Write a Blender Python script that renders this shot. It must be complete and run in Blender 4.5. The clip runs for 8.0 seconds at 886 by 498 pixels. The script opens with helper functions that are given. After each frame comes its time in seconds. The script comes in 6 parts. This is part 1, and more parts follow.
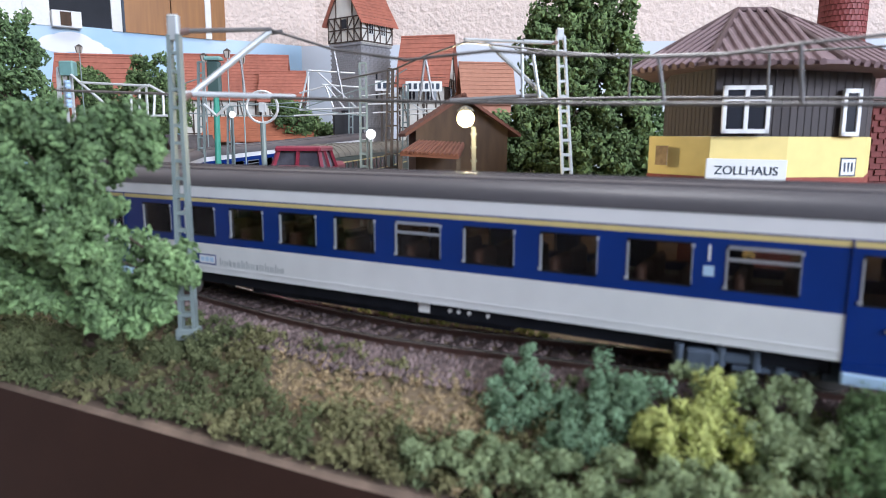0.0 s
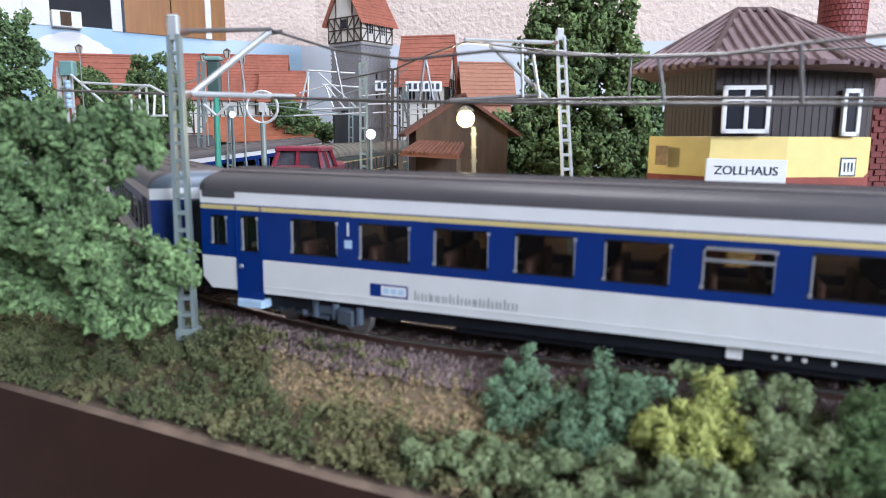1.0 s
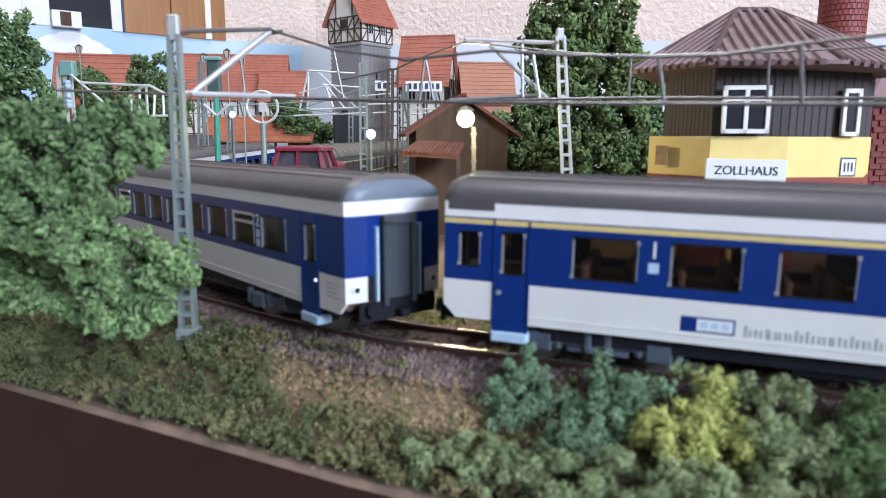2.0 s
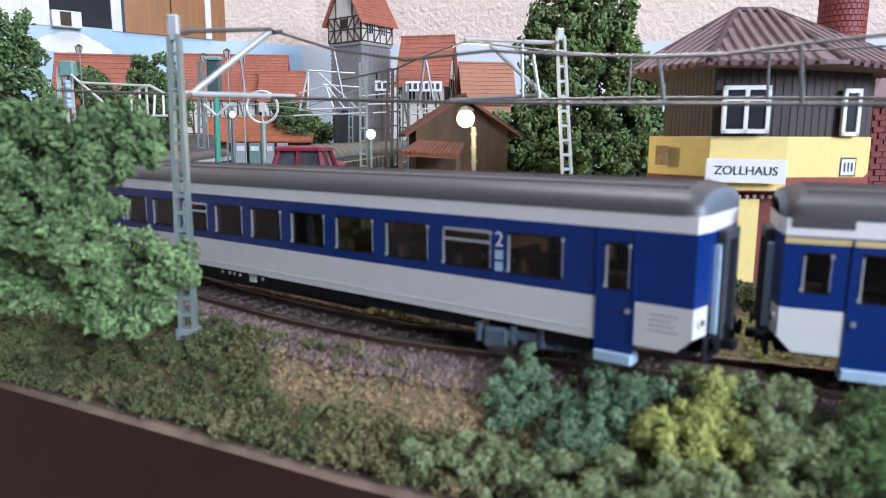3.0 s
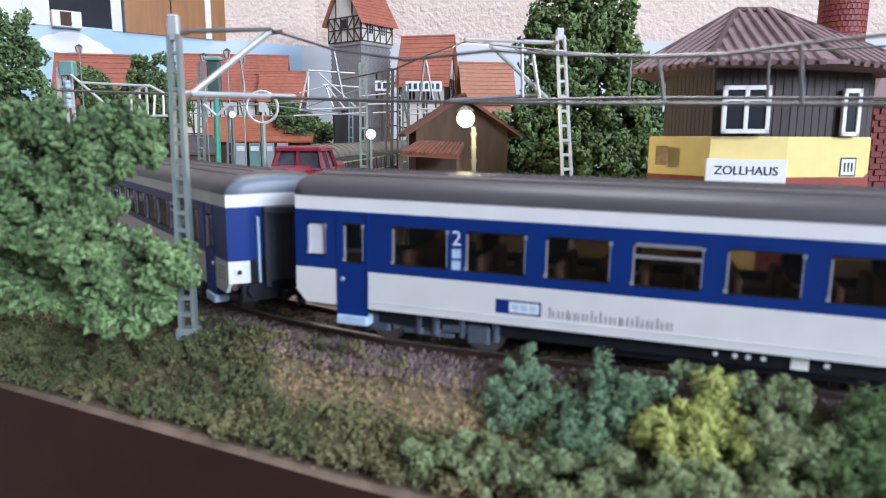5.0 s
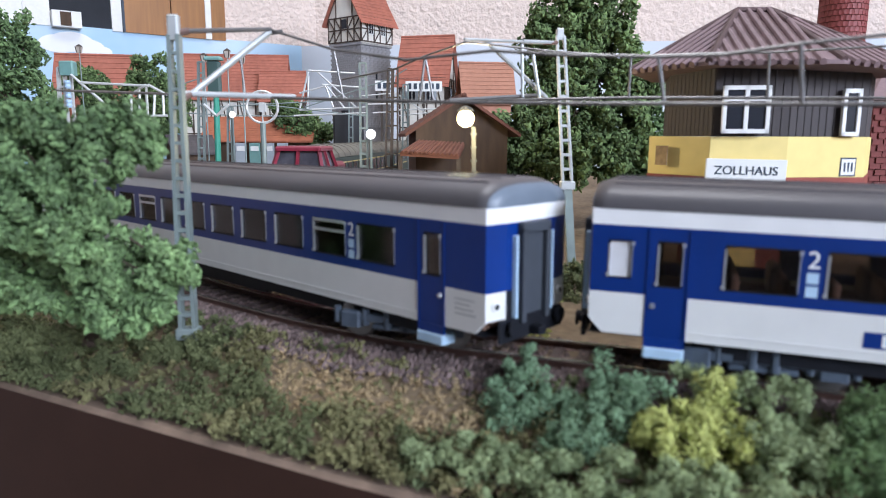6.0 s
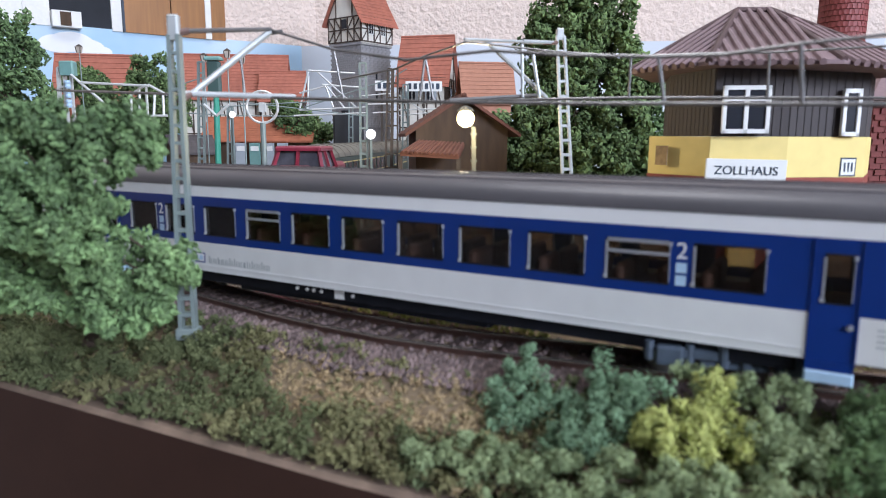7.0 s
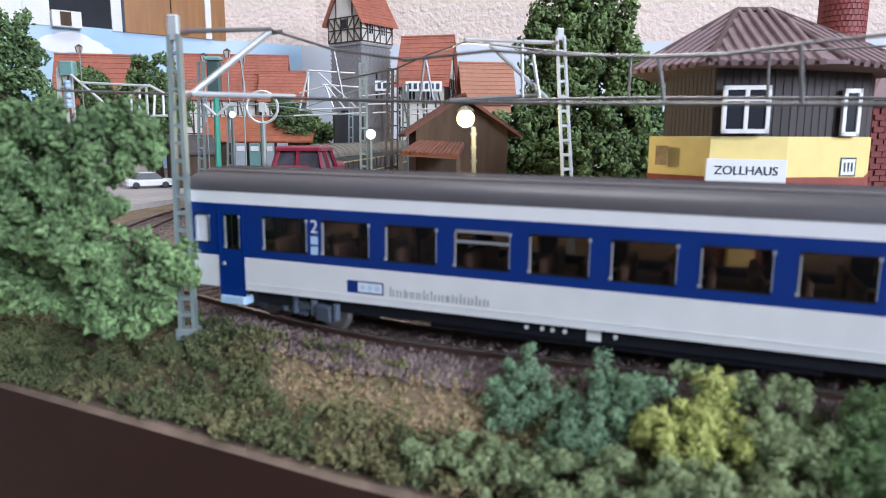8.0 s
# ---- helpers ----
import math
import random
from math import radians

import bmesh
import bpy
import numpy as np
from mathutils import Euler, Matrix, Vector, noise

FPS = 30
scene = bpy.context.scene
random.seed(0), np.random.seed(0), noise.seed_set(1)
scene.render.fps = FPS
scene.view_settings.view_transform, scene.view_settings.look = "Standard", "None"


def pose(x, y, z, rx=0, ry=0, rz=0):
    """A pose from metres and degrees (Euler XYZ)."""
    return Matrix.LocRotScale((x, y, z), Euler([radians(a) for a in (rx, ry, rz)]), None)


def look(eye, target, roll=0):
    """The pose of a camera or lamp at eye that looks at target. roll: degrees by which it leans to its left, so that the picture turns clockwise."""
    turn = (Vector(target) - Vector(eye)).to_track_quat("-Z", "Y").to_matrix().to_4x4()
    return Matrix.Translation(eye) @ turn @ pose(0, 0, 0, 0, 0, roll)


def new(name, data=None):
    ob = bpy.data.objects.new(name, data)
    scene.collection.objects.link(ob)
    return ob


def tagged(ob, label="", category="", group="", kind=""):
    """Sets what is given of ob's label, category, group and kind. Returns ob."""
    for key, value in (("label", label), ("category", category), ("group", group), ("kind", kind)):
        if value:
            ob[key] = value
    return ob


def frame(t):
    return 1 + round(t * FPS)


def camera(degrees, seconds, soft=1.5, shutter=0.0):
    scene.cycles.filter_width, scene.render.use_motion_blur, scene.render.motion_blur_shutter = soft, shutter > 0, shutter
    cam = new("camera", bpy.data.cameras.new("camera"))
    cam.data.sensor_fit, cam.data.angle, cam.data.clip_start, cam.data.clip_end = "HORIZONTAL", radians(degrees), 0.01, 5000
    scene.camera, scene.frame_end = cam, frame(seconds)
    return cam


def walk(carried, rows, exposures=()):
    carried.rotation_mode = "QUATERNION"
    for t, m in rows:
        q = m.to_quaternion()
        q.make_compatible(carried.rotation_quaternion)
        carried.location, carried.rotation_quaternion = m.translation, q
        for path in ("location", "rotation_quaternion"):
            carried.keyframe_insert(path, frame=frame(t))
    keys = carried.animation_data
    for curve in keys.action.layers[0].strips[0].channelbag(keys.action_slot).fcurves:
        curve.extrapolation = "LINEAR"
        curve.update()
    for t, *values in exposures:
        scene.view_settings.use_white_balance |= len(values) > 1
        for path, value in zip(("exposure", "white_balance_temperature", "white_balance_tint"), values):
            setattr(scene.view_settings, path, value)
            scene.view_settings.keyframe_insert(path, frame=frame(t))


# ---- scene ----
# ================= camera =================
cam = camera(66.6, 8.0, soft=0.65)
cam.data.dof.use_dof, cam.data.dof.focus_distance, cam.data.dof.aperture_fstop = True, 0.55, 22.0
EYE = Vector((0.0, 0.0, 0.0591))
AIM = EYE + Vector((0.0, math.cos(0.1663), -math.sin(0.1663)))
walk(cam, [(0.0, look(EYE, AIM, 0.23)), (8.0, look(EYE, AIM, 0.23))],
     exposures=[(t, e, 5880, 13) for t, e in ((0.0, 0.48), (1.7, 0.47), (3.0, 0.44), (4.5, 0.45), (6.5, 0.42), (7.0, 0.38), (7.5, 0.33), (8.0, 0.42))])

# ================= light =================
world = bpy.data.worlds.new("sky")
scene.world = world
world.use_nodes = True
wn = world.node_tree
sky = wn.nodes.new("ShaderNodeTexSky")
sky.sky_type, sky.sun_disc = "NISHITA", False
sky.sun_elevation, sky.sun_rotation = radians(38), radians(120)
wn.nodes["Background"].inputs["Strength"].default_value = 0.1
wn.links.new(sky.outputs["Color"], wn.nodes["Background"].inputs["Color"])


def area_light(name, place, target, w, h, watts, color):
    data = bpy.data.lights.new(name, "AREA")
    data.shape, data.size, data.size_y, data.energy, data.color = "RECTANGLE", w, h, watts, color
    ob = new(name, data)
    ob.matrix_world = look(place, target)
    return ob


# daylight through the room's window, and the ceiling lamp of the room
area_light("window_light", (1.6, -1.66, 0.92), (0.1, 0.3, 0.05), 1.3, 0.8, 76, (0.87, 0.92, 1.0))
area_light("ceiling_lamp_light", (0.0, 0.5, 1.46), (0.0, 0.5, 0.0), 0.6, 0.6, 11, (1.0, 0.96, 0.9))

# ================= mesh helpers (millimetres) =================
MM = 0.001


class Shape:
    """Collects corners and faces in millimetres."""

    def __init__(self):
        self.v, self.f, self.m = [], [], []

    def face(self, pts, mat=0):
        n = len(self.v)
        self.v += [tuple(p) for p in pts]
        self.f.append(tuple(range(n, n + len(pts))))
        self.m.append(mat)

    def add(self, verts, faces, mat=0):
        n = len(self.v)
        self.v += [tuple(p) for p in verts]
        self.f += [tuple(i + n for i in fc) for fc in faces]
        self.m += [mat] * len(faces)
        return self

    def box(self, x0, x1, y0, y1, z0, z1, b=0.0, mat=0, m=None):
        """A box with its upright and top edges chamfered by b."""
        if b <= 0:
            vs = [(x, y, z) for z in (z0, z1) for x, y in ((x0, y0), (x1, y0), (x1, y1), (x0, y1))]
            fs = [(3, 2, 1, 0), (4, 5, 6, 7), (0, 1, 5, 4), (1, 2, 6, 5), (2, 3, 7, 6), (3, 0, 4, 7)]
        else:
            def ring(i, z):
                return [(x0 + i, y0, z), (x1 - i, y0, z), (x1, y0 + i, z), (x1, y1 - i, z), (x1 - i, y1, z), (x0 + i, y1, z), (x0, y1 - i, z), (x0, y0 + i, z)]

            def inner(z):
                return [(x0 + b, y0 + b, z), (x1 - b, y0 + b, z), (x1 - b, y0 + b, z), (x1 - b, y1 - b, z), (x1 - b, y1 - b, z), (x0 + b, y1 - b, z), (x0 + b, y1 - b, z), (x0 + b, y0 + b, z)]
            vs = ring(b, z0) + ring(b, z1 - b) + inner(z1)
            fs = [tuple(range(7, -1, -1))]
            for k in (0, 8):
                fs += [(k + i, k + (i + 1) % 8, k + 8 + (i + 1) % 8, k + 8 + i) for i in range(8)]
            fs.append((16, 18, 20, 22))
        if m is not None:
            vs = [m @ Vector(p) for p in vs]
        return self.add(vs, fs, mat)

    def tube(self, a, b, r0, r1=None, n=8, mat=0):
        a, b = Vector(a), Vector(b)
        r1 = r0 if r1 is None else r1
        q = (b - a).to_track_quat("Z", "Y").to_matrix()
        vs = []
        for c, r in ((a, r0), (b, r1)):
            vs += [c + q @ Vector((r * math.cos(2 * math.pi * i / n), r * math.sin(2 * math.pi * i / n), 0)) for i in range(n)]
        fs = [(i, (i + 1) % n, n + (i + 1) % n, n + i) for i in range(n)] + [tuple(range(n - 1, -1, -1)), tuple(range(n, 2 * n))]
        return self.add(vs, fs, mat)

    def path(self, pts, r, n=6, mat=0):
        pts = [Vector(p) for p in pts]
        vs, fs = [], []
        for k, p in enumerate(pts):
            d = (pts[min(k + 1, len(pts) - 1)] - pts[max(k - 1, 0)]).normalized()
            s = d.cross(Vector((0.13, 0.2, 0.97))).normalized()
            u = s.cross(d)
            vs += [p + s * (r * math.cos(2 * math.pi * i / n)) + u * (r * math.sin(2 * math.pi * i / n)) for i in range(n)]
        for k in range(len(pts) - 1):
            fs += [(k * n + i, k * n + (i + 1) % n, k * n + n + (i + 1) % n, k * n + n + i) for i in range(n)]
        fs += [tuple(range(n - 1, -1, -1)), tuple(range((len(pts) - 1) * n, len(pts) * n))]
        return self.add(vs, fs, mat)

    def bar(self, a, b, w, h, mat=0, up=(0, 0, 1)):
        """A square bar from a to b."""
        a, b = Vector(a), Vector(b)
        d = (b - a).normalized()
        s = d.cross(Vector(up))
        s = s.normalized() if s.length > 1e-5 else Vector((1, 0, 0))
        t = s.cross(d).normalized()
        vs = [c + s * (i * w / 2) + t * (j * h / 2) for c in (a, b) for i, j in ((-1, -1), (1, -1), (1, 1), (-1, 1))]
        fs = [(3, 2, 1, 0), (4, 5, 6, 7), (0, 1, 5, 4), (1, 2, 6, 5), (2, 3, 7, 6), (3, 0, 4, 7)]
        return self.add(vs, fs, mat)

    def prism(self, outline, z0, z1, mat=0, top=None):
        """An upright prism over a plan outline (counterclockwise)."""
        n = len(outline)
        top = top or outline
        vs = [(x, y, z0) for x, y in outline] + [(x, y, z1) for x, y in top]
        fs = [tuple(range(n - 1, -1, -1)), tuple(range(n, 2 * n))] + [(i, (i + 1) % n, n + (i + 1) % n, n + i) for i in range(n)]
        return self.add(vs, fs, mat)

    def lathe(self, profile, n=16, centre=(0, 0, 0), mat=0, axis="z"):
        """profile: (radius, height) pairs from below to above."""
        vs, fs = [], []
        for r, z in profile:
            for i in range(n):
                a = 2 * math.pi * i / n
                p = (r * math.cos(a), r * math.sin(a), z)
                if axis == "y":
                    p = (p[0], p[2], p[1])
                vs.append((p[0] + centre[0], p[1] + centre[1], p[2] + centre[2]))
        for k in range(len(profile) - 1):
            fs += [(k * n + i, k * n + (i + 1) % n, k * n + n + (i + 1) % n, k * n + n + i) for i in range(n)]
        fs += [tuple(range(n - 1, -1, -1)), tuple(range((len(profile) - 1) * n, len(profile) * n))]
        return self.add(vs, fs, mat)

    def mesh(self, name, mats, smooth=False):
        me = bpy.data.meshes.new(name)
        me.from_pydata([(x * MM, y * MM, z * MM) for x, y, z in self.v], [], self.f)
        for mt in mats if isinstance(mats, (list, tuple)) else [mats]:
            me.materials.append(mt)
        if len(me.materials) > 1:
            me.polygons.foreach_set("material_index", self.m)
        if smooth:
            me.polygons.foreach_set("use_smooth", [True] * len(me.polygons))
        me.update()
        return me


def mpose(x, y, z, rx=0, ry=0, rz=0):
    return pose(x * MM, y * MM, z * MM, rx, ry, rz)


def part(name, shape, material, parent, label="", at=None, smooth=False):
    ob = new(name, shape if isinstance(shape, bpy.types.Mesh) else shape.mesh(name, material, smooth))
    ob.parent = parent
    if at is not None:
        ob.matrix_basis = at
    if label:
        tagged(ob, label)
    return ob


def thing(name, label, category, at=None, group="", kind=""):
    ob = new(name)
    ob.empty_display_size = 0.01
    if at is not None:
        ob.matrix_basis = at
    return tagged(ob, label, category, group, kind)


def solid(name, shape, material, label, category, kind="", group="", at=None, smooth=False):
    ob = new(name, shape.mesh(name, material, smooth))
    if at is not None:
        ob.matrix_basis = at
    return tagged(ob, label, category, group, kind)


# ================= materials =================
def material(name, color, rough=0.6, metal=0.0, scale=300.0, spread=0.25, bump=0.0, bscale=None, second=None, emit=None, island=0.0, spec=0.5, stretch=(1, 1, 1), coarse=None):
    """Procedural surface: two scales of variation of the base colour, worn roughness and fine relief."""
    mt = bpy.data.materials.new(name)
    mt.use_nodes = True
    nt = mt.node_tree
    b = nt.nodes["Principled BSDF"]
    b.inputs["Roughness"].default_value = rough
    b.inputs["Metallic"].default_value = metal
    b.inputs["Specular IOR Level"].default_value = spec
    co = nt.nodes.new("ShaderNodeTexCoord")
    mp = nt.nodes.new("ShaderNodeMapping")
    mp.inputs["Scale"].default_value = stretch
    nt.links.new(co.outputs["Object"], mp.inputs["Vector"])
    fine, wide = nt.nodes.new("ShaderNodeTexNoise"), nt.nodes.new("ShaderNodeTexNoise")
    fine.inputs["Scale"].default_value, wide.inputs["Scale"].default_value = scale, coarse or scale * 0.13
    fine.inputs["Detail"].default_value, wide.inputs["Detail"].default_value = 5, 3
    for n in (fine, wide):
        nt.links.new(mp.outputs["Vector"], n.inputs["Vector"])
    mixn = nt.nodes.new("ShaderNodeMath")
    mixn.operation = "ADD"
    nt.links.new(fine.outputs["Fac"], mixn.inputs[0])
    nt.links.new(wide.outputs["Fac"], mixn.inputs[1])
    rng = nt.nodes.new("ShaderNodeMapRange")
    rng.inputs["From Min"].default_value, rng.inputs["From Max"].default_value = 0.65, 1.35
    nt.links.new(mixn.outputs[0], rng.inputs["Value"])
    ramp = nt.nodes.new("ShaderNodeMix")
    ramp.data_type = "RGBA"
    c = Vector(color)
    lo = c * (1 - spread)
    hi = Vector(second) if second else c * (1 + spread)
    ramp.inputs["A"].default_value, ramp.inputs["B"].default_value = (*lo, 1), (*[min(v, 0.95) for v in hi], 1)
    nt.links.new(rng.outputs["Result"], ramp.inputs["Factor"])
    out = ramp.outputs["Result"]
    if island:
        geo = nt.nodes.new("ShaderNodeNewGeometry")
        hs = nt.nodes.new("ShaderNodeHueSaturation")
        mr = nt.nodes.new("ShaderNodeMapRange")
        mr.inputs["To Min"].default_value, mr.inputs["To Max"].default_value = 1 - island, 1 + island
        nt.links.new(geo.outputs["Random Per Island"], mr.inputs["Value"])
        nt.links.new(mr.outputs["Result"], hs.inputs["Value"])
        nt.links.new(out, hs.inputs["Color"])
        out = hs.outputs["Color"]
    nt.links.new(out, b.inputs["Base Color"])
    if bump:
        bn = nt.nodes.new("ShaderNodeTexNoise")
        bn.inputs["Scale"].default_value, bn.inputs["Detail"].default_value = bscale or scale, 4
        nt.links.new(mp.outputs["Vector"], bn.inputs["Vector"])
        bp = nt.nodes.new("ShaderNodeBump")
        bp.inputs["Strength"].default_value, bp.inputs["Distance"].default_value = 0.8, bump * MM
        nt.links.new(bn.outputs["Fac"], bp.inputs["Height"])
        nt.links.new(bp.outputs["Normal"], b.inputs["Normal"])
    if emit:
        b.inputs["Emission Color"].default_value, b.inputs["Emission Strength"].default_value = (*emit[0], 1), emit[1]
    return mt


def glass_material(name, tint, clear):
    mt = bpy.data.materials.new(name)
    mt.use_nodes = True
    nt = mt.node_tree
    nt.nodes.remove(nt.nodes["Principled BSDF"])
    tr, gl, mx = nt.nodes.new("ShaderNodeBsdfTransparent"), nt.nodes.new("ShaderNodeBsdfGlossy"), nt.nodes.new("ShaderNodeMixShader")
    tr.inputs["Color"].default_value = (*tint, 1)
    gl.inputs["Roughness"].default_value = 0.06
    fr = nt.nodes.new("ShaderNodeFresnel")
    fr.inputs["IOR"].default_value = clear
    nt.links.new(fr.outputs[0], mx.inputs[0])
    nt.links.new(tr.outputs[0], mx.inputs[1])
    nt.links.new(gl.outputs[0], mx.inputs[2])
    nt.links.new(mx.outputs[0], nt.nodes["Material Output"].inputs["Surface"])
    return mt


M_BLUE = material("coach_blue", (0.002, 0.025, 0.165), 0.36, scale=90, spread=0.12, spec=0.35)
M_CREAM = material("coach_cream", (0.66, 0.66, 0.645), 0.45, scale=120, spread=0.06)
M_WHITE = material("coach_white", (0.74, 0.74, 0.74), 0.45, scale=120, spread=0.05)
M_YELLOWLINE = material("coach_yellow_line", (0.62, 0.5, 0.2), 0.5, scale=100, spread=0.08)
M_ROOF = material("coach_roof_grey", (0.08, 0.075, 0.08), 0.42, scale=160, spread=0.14, bump=0.05, stretch=(0.2, 1, 1))
# roof ends: the window's reflection put into a paler blue-grey base colour
M_ENDROOF_SHEEN = material("coach_roof_end_sheen", (0.13, 0.16, 0.2), 0.42, scale=160, spread=0.1)
M_UNDER = material("underframe_black", (0.008, 0.009, 0.013), 0.6, scale=200, spread=0.3, spec=0.2)
M_BOGIE = material("bogie_dark_grey", (0.06, 0.078, 0.105), 0.45, scale=300, spread=0.3)
M_WHEEL = material("wheel_steel", (0.25, 0.24, 0.23), 0.35, 0.8, scale=300, spread=0.2)
M_GANGWAY = material("gangway_rubber", (0.035, 0.042, 0.055), 0.7, scale=200, spread=0.2)
M_STEP = material("step_light_blue", (0.4, 0.55, 0.7), 0.5, scale=200, spread=0.1)
M_SILVER = material("window_frame_silver", (0.55, 0.58, 0.62), 0.3, 0.75, scale=200, spread=0.1)
M_SEAT = material("seat_brown", (0.09, 0.045, 0.03), 0.7, scale=200, spread=0.3)
M_INSIDE = material("coach_inside", (0.1, 0.055, 0.036), 0.7, scale=200, spread=0.2)
M_GLASS = glass_material("coach_glass", (0.62, 0.58, 0.54), 1.35)
M_FROST = material("frosted_glass", (0.6, 0.6, 0.62), 0.35, scale=200, spread=0.08)
M_NOTICE = material("pale_grey_print", (0.45, 0.46, 0.46), 0.6, scale=300, spread=0.1)
M_PRINT = material("grey_print", (0.3, 0.32, 0.32), 0.6, scale=300, spread=0.1)
M_RAIL = material("rail_brown_steel", (0.09, 0.05, 0.04), 0.4, 0.5, scale=200, spread=0.3)
M_RAILTOP = material("rail_head", (0.5, 0.47, 0.42), 0.25, 0.9, scale=200, spread=0.15)
M_SLEEPER = material("sleeper_brown", (0.055, 0.035, 0.03), 0.7, scale=400, spread=0.35, bump=0.15)
M_BALLAST = material("ballast_stones", (0.14, 0.1, 0.094), 0.85, scale=500, spread=0.35, bump=0.2, island=0.45)
M_GROUND = material("scattered_earth", (0.14, 0.095, 0.058), 0.95, scale=260, spread=0.45, bump=0.5, second=(0.22, 0.165, 0.1), coarse=22)
M_FASCIA = material("fascia_dark_brown", (0.043, 0.021, 0.015), 0.6, scale=60, spread=0.15, spec=0.2)
M_PLYEDGE = material("worn_board_edge", (0.2, 0.14, 0.1), 0.8, scale=150, spread=0.4)
M_MAST = material("mast_grey_green", (0.24, 0.29, 0.28), 0.45, 0.3, scale=200, spread=0.15)
M_WIRE = material("wire_tin", (0.19, 0.185, 0.182), 0.4, 0.6, scale=200, spread=0.15)
M_LEAF_NEAR = material("leaf_mid_green", (0.095, 0.17, 0.066), 0.85, scale=160, spread=0.45, island=0.45, second=(0.215, 0.33, 0.13))
M_LEAF_DARK = material("leaf_dark_green", (0.072, 0.125, 0.042), 0.8, scale=150, spread=0.45, island=0.5, second=(0.165, 0.245, 0.085))
M_BARK = material("bark", (0.06, 0.04, 0.028), 0.9, scale=300, spread=0.4, bump=0.3)
M_WALL = material("room_plaster", (0.74, 0.62, 0.55), 0.9, scale=60, spread=0.07, bump=10.0, bscale=115)
M_PLAINWALL = material("room_plain_wall", (0.42, 0.43, 0.45), 0.9, scale=20, spread=0.06)
M_FLOOR = material("room_floor", (0.22, 0.15, 0.1), 0.6, scale=12, spread=0.2)
M_SKYBOARD = material("printed_sky", (0.2, 0.45, 0.72), 0.7, scale=4, spread=0.0, second=(0.6, 0.72, 0.82))
M_PLANK = material("weathered_boards", (0.066, 0.057, 0.058), 0.8, scale=200, spread=0.35, stretch=(1, 1, 0.15), bump=0.1)
M_YELLOW = material("yellow_plaster", (0.8, 0.64, 0.24), 0.7, scale=120, spread=0.08)
M_REDBASE = material("red_brown_base", (0.28, 0.07, 0.05), 0.8, scale=200, spread=0.2)
M_TILE = material("clay_roof_brown", (0.2, 0.135, 0.14), 0.7, scale=200, spread=0.2, bump=0.1)
M_TILE_RED = material("clay_roof_red", (0.34, 0.115, 0.075), 0.75, scale=160, spread=0.22, bump=0.1)
M_PAINT_WHITE = material("white_paint", (0.75, 0.75, 0.73), 0.6, scale=200, spread=0.06)
M_BRICK = material("dark_red_brick", (0.17, 0.042, 0.036), 0.8, scale=200, spread=0.25, bump=0.1)
M_DARKWINDOW = material("dark_window_glass", (0.02, 0.022, 0.03), 0.25, scale=50, spread=0.2, spec=0.25)

# ================= the track's line =================
CURVE_S = [-1000, -760, -600, -480, -360, -250, -120, -20, 60, 260, 1000]
CURVE_K = [0.0020, 0.00246, 0.00256, 0.00219, 0.00192, 0.00295, 0.00361, 0.00204, -0.00068, 0.0, 0.0]
STEP = 4.0
LINE_S = np.arange(-1200, 760 + STEP / 2, STEP)
_k = np.interp(LINE_S, CURVE_S, CURVE_K)
_h = np.concatenate([[0], np.cumsum((_k[1:] + _k[:-1]) / 2 * STEP)])
_zero = int(round(1200 / STEP))
LINE_H = _h - _h[_zero] - 0.3912
_m = (LINE_H[1:] + LINE_H[:-1]) / 2
LINE_X = np.concatenate([[0], np.cumsum(np.cos(_m) * STEP)])
LINE_Y = np.concatenate([[0], np.cumsum(np.sin(_m) * STEP)])
LINE_X += 17.4 - LINE_X[_zero]
LINE_Y += 184.03 - LINE_Y[_zero]
LINE_Z = 13.0 * np.clip((-490 - LINE_S) / 240.0, 0, 1.2)
# the hand-laid track's small waves beside and above that line
WAVE_S = [-480, -330, -250, -190, -100, -30, 40, 110, 190, 280]
WAVE_OFF = [0.0, -5.7, -1.1, 3.7, 3.4, -3.6, -1.6, 2.5, 7.6, 15.5]
WAVE_UP = [0.0, -0.1, 0.0, 0.15, 0.5, 1.3, 1.25, 0.2, -1.55, -1.4]
_wo = np.interp(LINE_S, WAVE_S, WAVE_OFF)
LINE_X, LINE_Y = LINE_X - np.sin(LINE_H) * _wo, LINE_Y + np.cos(LINE_H) * _wo
LINE_H = np.unwrap(np.arctan2(np.gradient(LINE_Y), np.gradient(LINE_X)))
LINE_Z = LINE_Z + np.interp(LINE_S, WAVE_S, WAVE_UP)
RAIL = 1.0   # rail head above the plan's zero


def on_line(s, off=0.0):
    """Place and heading on the track's line; off is to the left of the way of travel."""
    x, y, h, z = (float(np.interp(s, LINE_S, a)) for a in (LINE_X, LINE_Y, LINE_H, LINE_Z))
    return x - math.sin(h) * off, y + math.cos(h) * off, z, h


def line_distance(x, y):
    """Distance to the line, and its height there."""
    d = np.hypot(LINE_X - x, LINE_Y - y)
    i = int(np.argmin(d))
    side = -math.sin(LINE_H[i]) * (x - LINE_X[i]) + math.cos(LINE_H[i]) * (y - LINE_Y[i])
    return float(d[i]) * (1 if side > 0 else -1), float(LINE_Z[i]), float(LINE_S[i])


# ================= room =================
CORNER = (-270.0, 1480.0)


